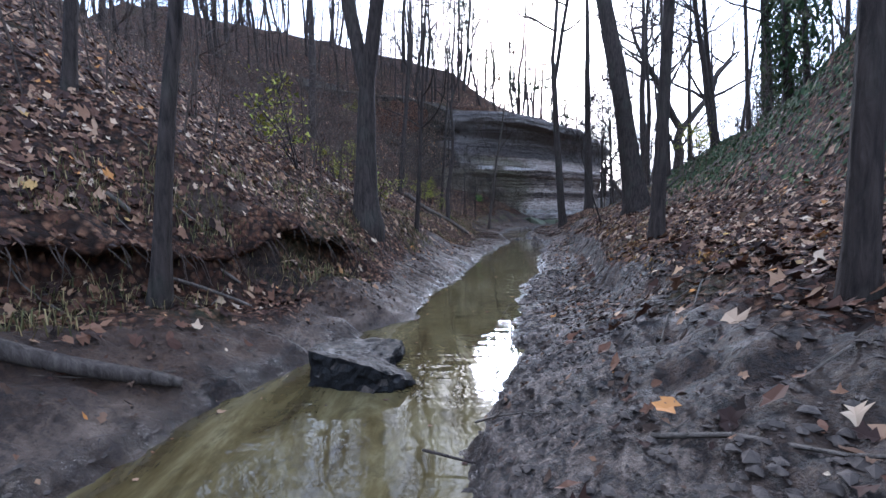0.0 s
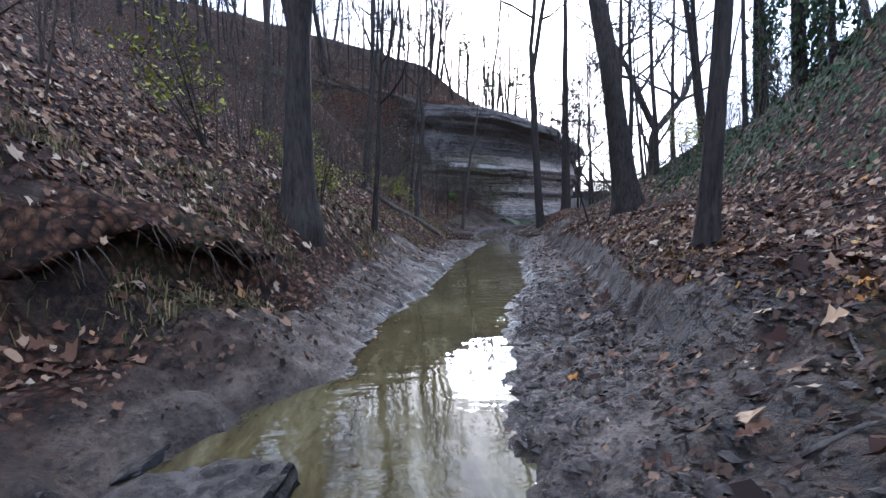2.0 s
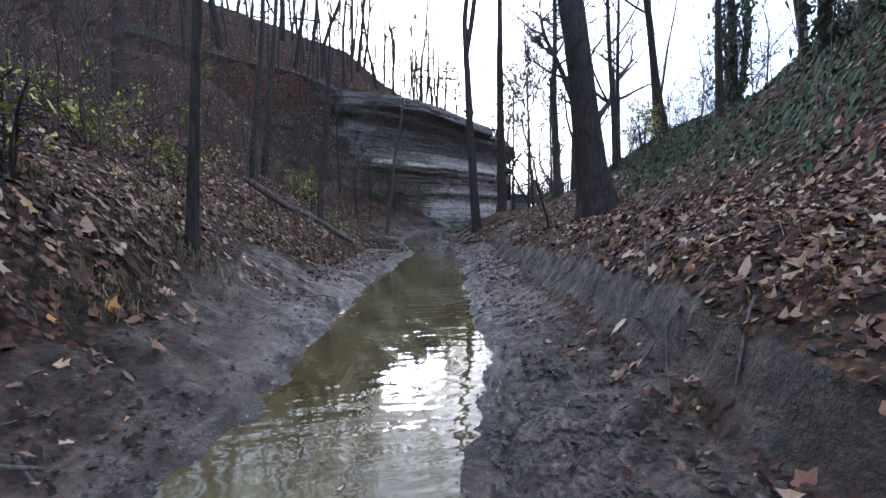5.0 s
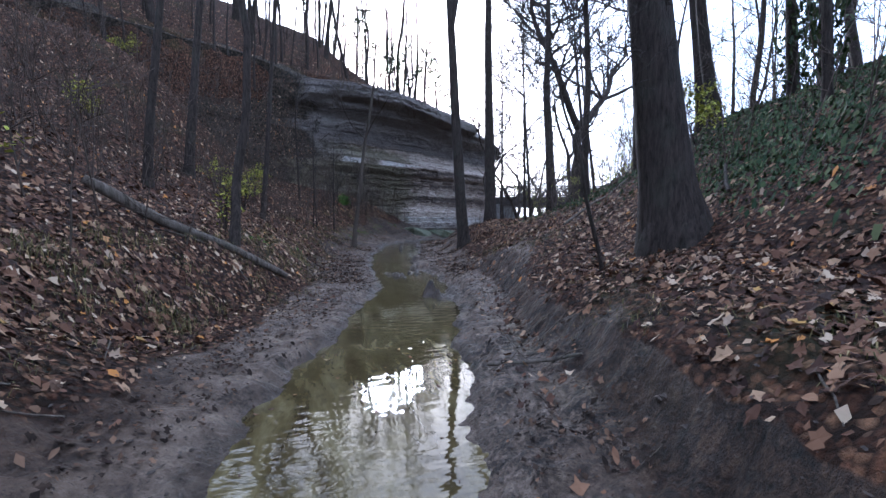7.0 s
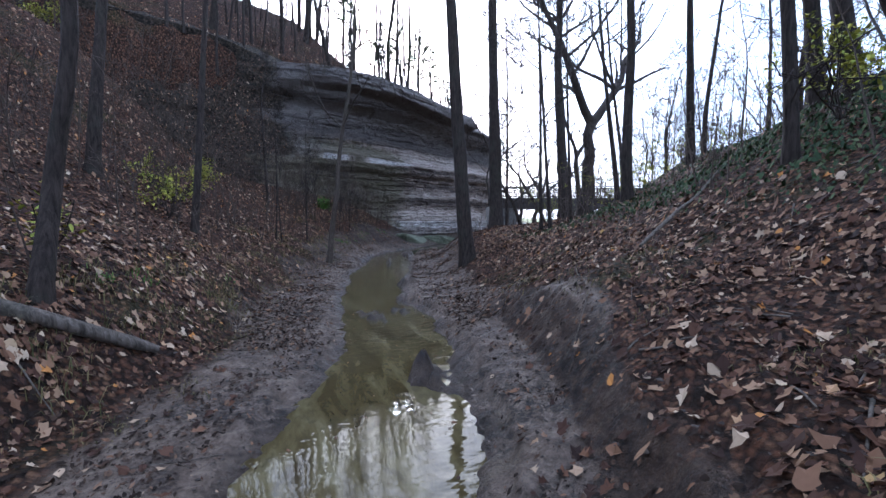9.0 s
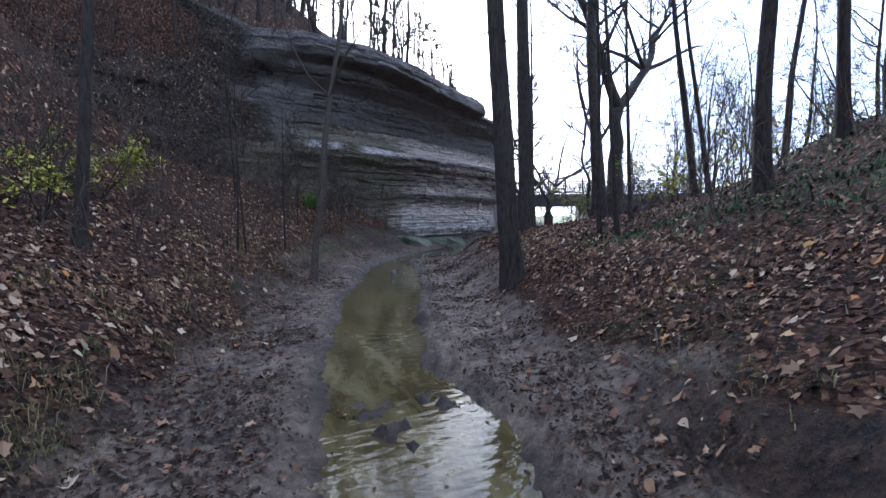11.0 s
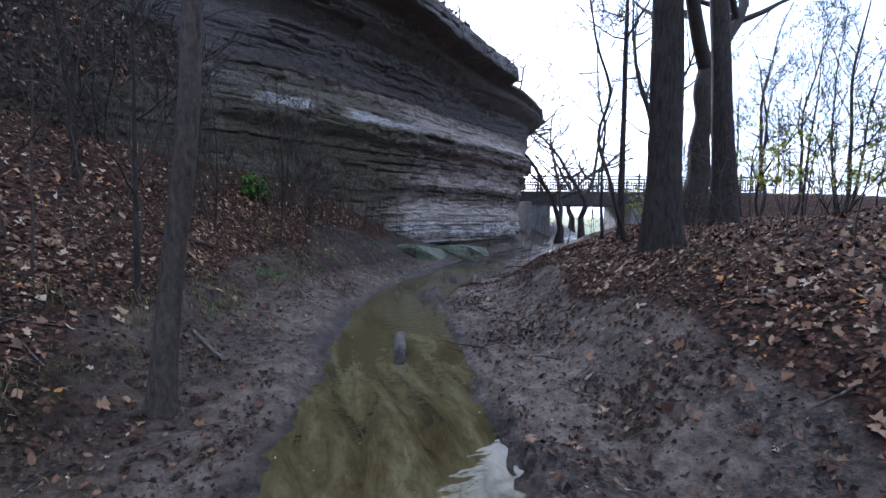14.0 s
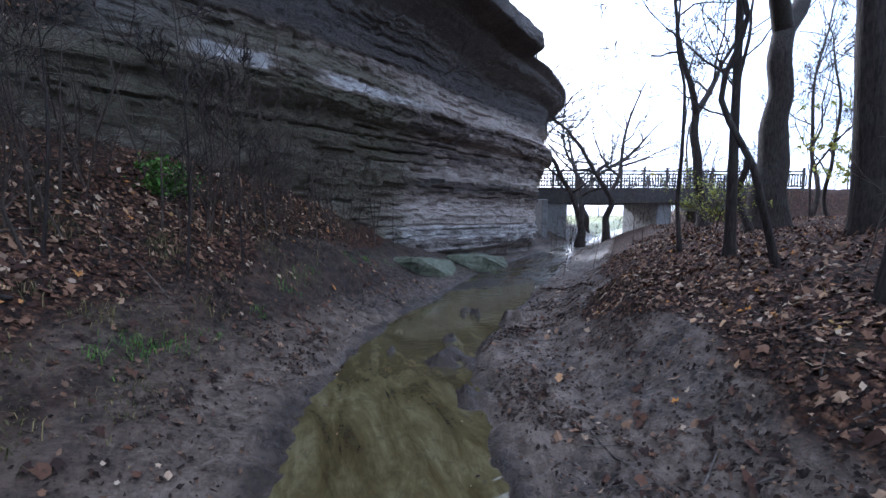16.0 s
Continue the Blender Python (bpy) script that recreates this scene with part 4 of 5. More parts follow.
tree_at("tree", "slim tree on the leafy flat", (10.35, 21.9), (10.25, 22.0, 4.0), 0.10, 8, 30, first=0.25, limbs=12, flare=0.3)
tree_at("tree", "thin tree near the bridge", (11.5, 27.9), (11.4, 28.0, 2.9), 0.08, 6, 31, first=0.25, limbs=12, flare=0.3, wobble=0.3, crook=0.16)
tree_at("tree", "dark slender tree in the leaves near the bridge", (10.73, 26.53), (10.68, 26.6, 3.96), 0.14, 9, 32, first=0.3, limbs=14, flare=0.3)
tree_at("tree", "crooked thin tree bent over the leaves", (9.75, 25.4), (9.57, 25.6, 2.2), 0.08, 6, 33, first=0.3, limbs=8, flare=0.3, wobble=0.3, crook=0.3)
THIN = 0.0045
tree_at("tree", "leaning tree beside the bridge with a spreading crown", (19.64, 33.6), (19.25, 34.09, 5.91), 0.4, 10, 34, fork=0.42, limbs=9, spread=0.7, limb_way=0.3, flare=0.4, crook=0.15)
tree_at("tree", "twisted tree near the bridge abutment", (15.3, 29.2), (15.28, 29.25, 2.2), 0.17, 7, 35, first=0.3, limbs=10, flare=0.3, wobble=0.3, crook=0.3)
THIN = 0.0035
tree_at("tree", "small sapling leaning among fallen leaves", (5.04, 12.79), (4.93, 12.85, 1.6), 0.045, 3.2, 36, first=0.22, limbs=15, flare=0.2, wobble=0.3, limb_size=0.55, crook=0.22)
tree_at("tree", "ivy slope tree with bare crown", (7.84, 14.9), (7.71, 15.0, 4.2), 0.14, 9, 37, first=0.25, limbs=12, flare=0.3)
tree_at("tree", "tree on top of the ivy-covered bank", (9.4, 15.2), (9.2, 15.4, 4.4), 0.22, 9, 38, first=0.25, limbs=12, flare=0.3)
tree_at("sapling", "thin bare sapling among leaves at the mud's edge", (2.51, 22.65), (2.47, 22.7, 2.9), 0.045, 3.6, 42, first=0.3, limbs=9, twigs=2, flare=0.2, wobble=0.25)
tree_at("sapling", "thin bare sapling among leaves at the mud's edge", (2.63, 22.78), (2.62, 22.8, 2.8), 0.04, 3.2, 43, first=0.3, limbs=9, twigs=2, flare=0.2, wobble=0.25)
tree_at("sapling", "thin bare sapling on the leafy slope", (3.22, 24.36), (3.3, 24.4, 2.6), 0.05, 3.4, 44, first=0.25, limbs=10, twigs=2, flare=0.2, wobble=0.3)
tree_at("sapling", "thin bare sapling below the cliff", (4.33, 27.09), (4.36, 27.1, 2.6), 0.03, 2.6, 45, first=0.25, limbs=9, twigs=2, flare=0.2, wobble=0.3)
tree_at("sapling", "thin bare sapling below the cliff", (4.74, 27.64), (4.72, 27.7, 2.4), 0.025, 2.3, 46, first=0.25, limbs=9, twigs=2, flare=0.2, wobble=0.3)
tree_at("sapling", "thin bare sapling below the cliff", (3.47, 26.74), (3.5, 26.8, 3.2), 0.03, 2.4, 47, first=0.25, limbs=9, twigs=2, flare=0.2, wobble=0.3)
tree_at("tree", "young bare tree growing against the cliff", (2.05, 26.38), (2.1, 26.4, 4.5), 0.09, 5.5, 48, first=0.3, limbs=10, twigs=2, flare=0.2, wobble=0.3)
tree_at("tree", "small bare tree on the slope", (-1.79, 6.64), (-1.73, 6.69, 2.6), 0.1, 8, 39, first=0.4, limbs=7, flare=0.3)
THIN = 0.009
tree_at("tree", "multi-branched willow-like tree beneath the bridge", (17.9, 38.3), (17.2, 38.9, 4.5), 0.46, 9, 40, fork=0.12, limbs=14, spread=0.5, limb_way=0.4, flare=0.3, crook=0.2)
tree_at("tree", "bare tree behind the cliff corner", (17.2, 41.0), (16.8, 41.2, 5.5), 0.46, 10, 41, fork=0.18, limbs=14, spread=0.3, flare=0.3, crook=0.2)
tree_at("tree", "spreading bare tree beside the bridge opening", (18.6, 37.4), (18.1, 37.9, 4.5), 0.36, 8, 49, fork=0.25, limbs=12, spread=0.55, limb_way=-0.3, flare=0.3, crook=0.3)
tree_at("tree", "spreading bare tree behind the bridge", (19.5, 47.5), (19.3, 47.5, 5), 0.46, 10, 50, fork=0.3, limbs=14, spread=0.5, flare=0.3, crook=0.3)
tree_at("tree", "spreading bare tree behind the bridge", (25.0, 46.5), (24.8, 46.5, 5), 0.46, 10, 51, fork=0.3, limbs=14, spread=0.5, flare=0.3, crook=0.3)
THIN = 0.005
# trees on the ivy-covered bank
IVIED = []
for k, (x, y, ux, uy, uz, w, h) in enumerate([(10.71, 18.47, 10.64, 18.56, 5.1, .18, 9), (9.76, 15.79, 9.71, 15.89, 4.0, .22, 9), (11.36, 21.22, 11.22, 21.49, 4.1, .16, 9),
                                              (11.36, 20.9, 11.21, 21.2, 4.0, .11, 8), (10.4, 14.62, 10.34, 14.71, 4.7, .19, 8), (9.87, 13.87, 9.84, 13.92, 4.2, .19, 8),
                                              (8.15, 11.42, 8.11, 11.47, 4.0, .11, 7), (8.87, 13.27, 8.77, 13.37, 4.8, .12, 8), (7.72, 10.87, 7.64, 10.95, 4.5, .15, 8), (7.21, 9.93, 7.14, 9.99, 4.2, .09, 7)]):
    IVIED.append(tree_at("tree", "dark ivy-clad tree on the steep bank" if k in (4, 5, 8, 9) else "bare tree on the steep bank", (x, y), (ux, uy, uz), w, h, 200 + k, first=0.3, limbs=11, twigs=2, flare=0.3, sides=9))
tree_at("tree", "tall dark trunk high on the leafy hillside", (-3.84, 20.35), (-3.7, 20.4, 9.1), 0.3, 12, 215, first=0.4, limbs=10, twigs=2, flare=0.3)

COARSE = True
# woods: a few grown trees, repeated
WOOD = [make_tree("tree", "tall bare woodland tree on the ridge", (0, 0, -50), (0.05 * k, 0, -48), 0.055 + 0.014 * k, 8 + 1.1 * k, 60 + k, first=0.22, limbs=10 + k % 3, twigs=3, limb_size=0.32, flare=0.3, sides=8, wobble=0.25) for k in range(7)]
THIN = 0.006
FAR = [make_tree("tree", "bare tree far beyond the bridge", (0, 0, -50), (0.05 * k, 0, -48), 0.05 + 0.018 * k, 8 + 1.1 * k, 70 + k, first=0.18, limbs=13, twigs=3, flare=0.3, sides=6, wobble=0.5, limb_size=0.5) for k in range(4)]
COARSE, THIN = False, 0.0035
rng = np.random.RandomState(9)
spots = []


def plant(x, y, apart=0.9, grow=1.0, kinds=WOOD):
    if any((x - a) ** 2 + (y - b) ** 2 < apart * apart for a, b in spots):
        return
    spots.append((x, y))
    k = rng.randint(len(kinds))
    size = rng.uniform(0.75, 1.2) * grow
    m = Matrix.LocRotScale((x, y, gh(x, y) - 0.05), Euler((rng.normal(0, 0.04), rng.normal(0, 0.04), rng.uniform(0, 6.28))), None)
    ob = copy_thing(kinds[k], m)
    ob.scale = (size, size, size)
    tagged(ob, group="woodland trees")


for _ in range(2500):
    x, y = rng.uniform(-24, 16), rng.uniform(4, 52)
    q, s_at = cliff_side(np.array([x]), np.array([y]))
    l, r = shores(np.array([y]))
    if len(spots) < 135 and ((q[0] > 1.6 and 0 < s_at[0] < 46) or (l[0] - x > 11 and q[0] < -2)):
        plant(x, y, 1.1)
count = len(spots)
for _ in range(300):
    x, y = rng.uniform(11, 27), rng.uniform(2, 24)
    l, r = shores(np.array([y]))
    if len(spots) < count + 26 and x - r[0] > 9.5:
        plant(x, y, 1.2)
count = len(spots)
for _ in range(400):
    x, y = rng.uniform(16, 60), rng.uniform(22, 75)
    l, r = shores(np.array([y]))
    if len(spots) < count + 42 and x - r[0] > 5 and (y - 41.3) + 0.374 * (x - 18.4) > 5 or (len(spots) < count + 42 and x > 24 and y < 34):
        plant(x, y, 1.5, 1.0, FAR)
count = len(spots)
for _ in range(900):
    x, y = rng.uniform(12, 34), rng.uniform(17, 36)
    l, r = shores(np.array([y]))
    if len(spots) < count + 26 and x - r[0] > 10.5:
        plant(x, y, 1.4, 0.75, FAR)
count = len(spots)
for _ in range(500):
    x, y = rng.uniform(10, 120), rng.uniform(62, 130)
    l, r = shores(np.array([y]))
    if len(spots) < count + 13 and (x - r[0] > 6 or l[0] - x > 4):
        plant(x, y, 2.0, 1.4, FAR)
ridge, edge_line, edge_out = smooth_line(CLIFF, 0.5)
count = len(spots)
for _ in range(600):
    i, q = rng.randint(8, 68), 0.9 + 4.5 * rng.uniform() ** 1.5
    if len(spots) < count + 85:
        plant(*(edge_line[i] - edge_out[i] * q), 0.45, 0.62, WOOD[:4])
for ob in WOOD + FAR:
    for o in (*ob.children_recursive, ob):
        bpy.data.objects.remove(o)

# ---------------------------------------------------------------- bridge
def box_mesh(name, size, material, bevel=0.01):
    bm = bmesh.new()
    bmesh.ops.create_cube(bm, size=1.0)
    bmesh.ops.scale(bm, vec=size, verts=bm.verts)
    if bevel:
        bmesh.ops.bevel(bm, geom=bm.edges[:], offset=min(bevel, min(size) * 0.3), segments=1, affect="EDGES")
    me = bpy.data.meshes.new(name)
    bm.to_mesh(me)
    bm.free()
    me.materials.append(material)
    return me


def build_bridge():
    root = tagged(new("bridge"), "low concrete road bridge with dark metal railings over the creek", "bridge")
    root.matrix_world = pose(18.0, 41.5, 0, 0, 0, math.degrees(math.atan2(-0.35, 0.937)))
    run, deck = 16.0, 2.95

    def bar(name, x, y, z, size, material, label="", bevel=0.01):
        ob = part(name, box_mesh(name, size, material, bevel), root, label)
        ob.location = (x, y, z)
        return ob

    bar("deck", run / 2 - 2, 2.2, deck - 0.12, (run, 4.0, 0.24), CONCRETE, "grey concrete deck")
    for y in (0.05, 4.35):
        bar("girder", run / 2 - 2, y, deck - 0.4, (run - 0.1, 0.3, 0.82), FASCIA, "dark stained concrete edge girder")
    for y in (1.5, 2.9):
        bar("girder", run / 2 - 2, y, deck - 0.52, (run - 0.1, 0.28, 0.55), FASCIA, "dark stained concrete girder")
    bar("abutment", 0.2, 2.2, 0.9, (2.2, 4.4, 2.7), CONCRETE, "stained concrete abutment", 0.05)
    wing = bar("wing_wall", -0.9, -1.0, 1.0, (0.35, 2.6, 2.5), CONCRETE, "", 0.04)
    wing.rotation_euler = (0, 0, 0.35)
    bar("pier", 6.6, 2.2, 0.95, (0.8, 4.2, 2.6), CONCRETE, "concrete pier", 0.04)
    bar("abutment", 10.9, 2.2, 1.1, (2.4, 4.4, 2.4), CONCRETE, "", 0.05)
    rail, post, stick = box_mesh("rail", (run, 0.07, 0.08), STEEL), box_mesh("post", (0.11, 0.11, 1.16), STEEL), box_mesh("baluster", (0.045, 0.045, 0.62), STEEL, 0)
    for y in (0.0, 4.4):
        for z in (0.12, 0.74, 0.9):
            part("rail", rail, root).location = (run / 2 - 2, y, deck + z)
        for k in range(14):
            part("post", post, root).location = (-2 + 0.05 + k * 1.22, y, deck + 0.52)
        for k in range(107):
            if k % 8:
                part("baluster", stick, root).location = (-2 + 0.05 + k * 0.1525, y, deck + 0.43)


build_bridge()

# ---------------------------------------------------------------- fallen leaves
def leaf_outline(lobes):
    """A flat lobed leaf, its tip at y = 1: points, triangles."""
    pts = [(0, 0)]
    side = {
        0: [(0.36, 0.16), (0.2, 0.36), (0.44, 0.58), (0.17, 0.72)],
        1: [(0.42, 0.2), (0.24, 0.36), (0.5, 0.66), (0.18, 0.74)],
        3: [(0.33, 0.42)],
        4: [(0.2, 0.08), (0.5, 0.5), (0.2, 0.62)],
        2: [(0.16, 0.15), (0.27, 0.4), (0.2, 0.75)],
    }[lobes]
    pts = [(0, 0), (0, 0.5), (0, 1)] + [(x, y) for x, y in side] + [(-x, y) for x, y in side]
    n = len(side)
    rim_r = [0] + list(range(3, 3 + n)) + [2]
    rim_l = [0] + list(range(3 + n, 3 + 2 * n)) + [2]
    tris = [(1, a, b) for a, b in zip(rim_r[:-1], rim_r[1:])] + [(1, b, a) for a, b in zip(rim_l[:-1], rim_l[1:])]
    return np.array(pts, float), np.array(tris)


def scatter_leaves(soup, rng, x, y, z, sx, sy, size, lobes, tilt, lift):
    """Lays leaves of one outline on the ground."""
    pts, tris = leaf_outline(lobes)
    n, k = len(x), len(pts)
    a = rng.uniform(0, 2 * math.pi, n)
    curl, fold = rng.normal(0.25, 0.35, n), rng.normal(0.15, 0.35, n)
    px = pts[None, :, 0] * rng.uniform(0.75, 1.15, n)[:, None] * (1 + 0.12 * rng.normal(0, 1, (n, k)))
    py = (pts[None, :, 1] - 0.5) * (1 + 0.06 * rng.normal(0, 1, (n, k)))
    pz = curl[:, None] * (py * py - 0.08) + fold[:, None] * np.abs(px) + 0.05 * rng.normal(0, 1, (n, k))
    t1, t2 = rng.normal(0, tilt, n)[:, None], rng.normal(0, tilt, n)[:, None]
    pz = pz + t1 * px + t2 * py
    c, s = np.cos(a)[:, None], np.sin(a)[:, None]
    wx, wy = (px * c - py * s) * size[:, None], (px * s + py * c) * size[:, None]
    wz = pz * size[:, None] + sx[:, None] * wx + sy[:, None] * wy
    wz = wz - np.minimum(wz.min(1, keepdims=True) * 0.55, 0)
    v = np.stack([x[:, None] + wx, y[:, None] + wy, z[:, None] + lift[:, None] + wz], -1).reshape(-1, 3)
    f = (tris[None] + (np.arange(n) * k)[:, None, None]).reshape(-1, 3)
    soup.add(v, f)


def lay(name, label, count, region, seed, material, lobes, size, density, tilt=0.25):
    rng = np.random.RandomState(seed)
    x = rng.uniform(region[0], region[1], count)
    y = rng.uniform(region[2], region[3], count)
    l, r = shores(y)
    keep = rng.uniform(0, 1, count) < density(x, y, np.maximum(l - x, x - r), l > x)
    x, y = x[keep], y[keep]
    z, sx, sy = slope_at(x, y)
    l, r = shores(y)
    bare = smooth(0.85, 1.5, np.hypot(sx, sy)) * smooth(2.2, 1.6, np.maximum(l - x, x - r))
    ok = (rng.uniform(0, 1, len(x)) > bare) & (np.hypot(sx, sy) < 2.2) & (z > -0.03)
    x, y, z, sx, sy = x[ok], y[ok], z[ok], sx[ok], sy[ok]
    soup = Soup()
    which = rng.randint(0, len(lobes), len(x))
    for k, shape in enumerate(lobes):
        m = which == k
        scatter_leaves(soup, rng, x[m], y[m], z[m], sx[m], sy[m], size[0] + (size[1] - size[0]) * rng.uniform(0, 1, m.sum()) ** 1.6, shape, tilt, rng.uniform(0.002, 0.018, m.sum()))
    return tagged(new(name, soup.mesh(name, material, False)), label, "leaves", kind="stuff")


def banks(x, y, dist, left_side):
    cover = litter_cover(x, y, dist, left_side)
    close = smooth(7.5, 2.5, dist)
    clump = smooth(-0.5, 0.25, fbm(x * 1.7, y * 1.7, 0, 3, 63))
    steep = np.where(left_side & (y < 8) & (dist < 0.9), 0.75, 1.0)
    return cover * (0.22 + 0.78 * close) * (0.3 + 0.7 * clump) * steep


def mudflat(x, y, dist, left_side):
    cover = litter_cover(x, y, dist, left_side)
    clump = smooth(0.0, 0.5, fbm(x * 1.1, y * 1.1, 0, 3, 64))
    return np.where((dist > 0.05) & (dist < 2.2), (1 - cover) * (np.where(~left_side & (y < 9), 0.4, 0.32) + 0.75 * clump) * smooth(0.1, 0.6, dist), 0)


def near_banks(x, y, dist, left_side):
    return banks(x, y, dist, left_side) * smooth(3.6, 2.2, dist)


def outer_banks(x, y, dist, left_side):
    return banks(x, y, dist, left_side) * smooth(2.2, 3.6, dist) * np.where(~left_side & (y < 20), 0.18, 1.0)


lay("leaf_litter", "thick brown fallen leaves covering the banks", 270000, (-4, 15, 2.5, 31), 81, LITTER, (0, 1, 4, 2), (0.036, 0.078), near_banks, 0.32)
lay("leaf_litter", "brown fallen leaves lying between larger ones", 260000, (-4, 15, 2.5, 31), 88, LITTER, (3, 4), (0.024, 0.046), near_banks, 0.4)
lay("leaf_litter", "brown fallen leaves on the slopes", 260000, (-9, 20, 2.5, 33), 87, LITTER, (4, 3), (0.045, 0.085), outer_banks, 0.45)
lay("leaf_litter", "pale bleached fallen leaves scattered on the banks", 15000, (-4, 14, 2.5, 31), 82, PALE_LITTER, (0, 1, 4), (0.04, 0.08), near_banks, 0.3)
lay("leaf_litter", "scattered wet leaves stuck in the mud", 42000, (-2, 12, 3, 30), 83, LITTER, (0, 4, 2, 1), (0.03, 0.085), mudflat, 0.2)
lay("leaf_litter", "small leaf scraps and bark chips on the ground", 30000, (-2.5, 12, 3, 30), 84, LITTER, (3,), (0.01, 0.028), lambda x, y, d, s: np.where((d > 0.02) & (d < 3), 0.75, 0), 0.4)


def matted(x, y, dist, left_side):
    drift = smooth(-0.15, 0.3, fbm(x * 1.6, y * 1.6, 0, 3, 65))
    return np.where((dist > 0.03) & (dist < 2.4), (0.18 + 0.82 * drift) * smooth(0.03, 0.3, dist), 0)


lay("leaf_litter", "dark sodden leaf scraps trodden into the mud", 240000, (-2, 10, 3, 30), 180, SODDEN, (3, 2, 0), (0.01, 0.045), matted, 0.3)
lay("leaf_litter", "dark sodden leaf scraps trodden into the mud", 100000, (2.0, 10, 16, 30), 184, SODDEN, (3, 2, 4), (0.012, 0.048), matted, 0.3)


def far_slopes(x, y, dist, left_side):
    q, s = cliff_side(x, y)
    return np.where((dist > 4) & (q < 0.2), 0.8, 0) + np.where((q > 0.3) & (q < 5), 0.5, 0)


lay("leaf_litter", "brown leaf carpet on the upper slopes", 110000, (-14, 24, 4, 42), 85, LITTER, (3,), (0.045, 0.075), far_slopes, 0.55)


rng = np.random.RandomState(190)
wy_ = rng.uniform(4, 30, 420)
l, r = shores(wy_)
side_ = rng.uniform(0, 1, 420)
side_ = np.where(rng.uniform(0, 1, 420) < 0.6, np.where(side_ < 0.5, side_ * 0.3, 1 - (1 - side_) * 0.3), side_)
soup = Soup()
scatter_leaves(soup, rng, l + (r - l) * side_, wy_, np.full(420, 0.002), np.zeros(420), np.zeros(420), rng.uniform(0.008, 0.04, 420) * rng.uniform(0.5, 1.4, 420), 2, 0.06, np.full(420, 0.001))
tagged(new("floating_leaves", soup.mesh("floating_leaves", LITTER, False)), "small wet leaves and scraps drifting on the water", "leaves", kind="stuff")

rng = np.random.RandomState(89)
at = FACE[rng.randint(0, len(FACE), 9000)] + rng.normal(0, 0.03, (9000, 3))
soup = Soup()
scatter_leaves(soup, rng, at[:, 0], at[:, 1], at[:, 2], np.full(9000, -0.9), np.full(9000, 1.1), rng.uniform(0.04, 0.07, 9000), 3, 0.6, rng.uniform(0.02, 0.06, 9000))
tagged(new("leaf_litter", soup.mesh("leaf_litter", LITTER, False)), "brown leaves lodged on the steep hillside", "leaves", kind="stuff")


def ivy_zone(x, y, dist, left_side):
    return np.where(~left_side & (dist > 2.4) & (dist < 9), smooth(22, 18, y) * smooth(2.4, 3.6, dist) * (0.25 + 0.75 * smooth(-0.2, 0.3, fbm(x * 0.7, y * 0.7, 0, 3, 66))), 0)


ivy = lay("ivy", "dark green ivy trailing over the steep bank", 210000, (4, 16, 3, 22), 86, IVY_LEAF, (3,), (0.03, 0.06), ivy_zone, 0.9)

# ---------------------------------------------------------------- clods of mud
def lay_clods(name, label, count, region, seed, size, density):
    rng = np.random.RandomState(seed)
    x, y = rng.uniform(region[0], region[1], count), rng.uniform(region[2], region[3], count)
    l, r = shores(y)
    rl, rr = ragged(y)
    keep = rng.uniform(0, 1, count) < density(x, y, l + rl - x, x - r - rr)
    x, y = x[keep], y[keep]
    z = ground(x, y)
    n = len(x)
    ball = np.array([(1, 0, 0), (-1, 0, 0), (0, 1, 0), (0, -1, 0), (0.1, 0, 0.9), (0, 0.1, -0.6), (0.6, 0.6, 0.4), (-0.6, -0.5, 0.5)], float)
    tris = np.array([(0, 6, 4), (6, 2, 4), (2, 1, 4), (1, 7, 4), (7, 3, 4), (3, 0, 4), (0, 2, 6), (1, 3, 7), (2, 0, 5), (1, 2, 5), (3, 1, 5), (0, 3, 5)])
    s = size[0] + (size[1] - size[0]) * rng.uniform(0, 1, n) ** 2.5
    v = ball[None] * (1 + 0.35 * rng.normal(0, 1, (n, 8, 3))) * np.array([1, 1, 0.6]) * rng.uniform(0.7, 1.4, (n, 1, 3)) * s[:, None, None] * 0.5
    a = rng.uniform(0, 6.28, n)
    c, d = np.cos(a)[:, None], np.sin(a)[:, None]
    v = np.stack([v[..., 0] * c - v[..., 1] * d + x[:, None], v[..., 0] * d + v[..., 1] * c + y[:, None], v[..., 2] + z[:, None] + 0.1 * s[:, None]], -1)
    me = mesh_of(name, v.reshape(-1, 3), (tris[None] + (np.arange(n) * 8)[:, None, None]).reshape(-1, 3), CLOD, False)
    return tagged(new(name, me), label, "mud", kind="stuff")


def trodden_mud(x, y, dl, dr):
    worn = smooth(-0.1, 0.35, fbm(x * 1.3, y * 1.3, 0, 3, 97))
    right_part = np.where((dr > 0.02) & (dr < 2.2), (0.25 + 0.75 * worn) * smooth(2.2, 1.2, dr) * np.interp(y, [3, 8, 16, 20], [1.0, 1.0, 0.8, 0.45]), 0)
    left_part = np.where((dl > 0.02) & (dl < 1.5), (0.06 + 0.5 * worn) * smooth(1.5, 0.9, dl), 0)
    return right_part + left_part


lay_clods("mud_clods", "dark clods of trodden wet mud", 60000, (-1.5, 9.5, 3, 30), 181, (0.008, 0.034), trodden_mud)
lay_clods("mud_clods", "dark clods of trodden wet mud", 30000, (0.8, 4.5, 3, 9), 183, (0.008, 0.04), trodden_mud)
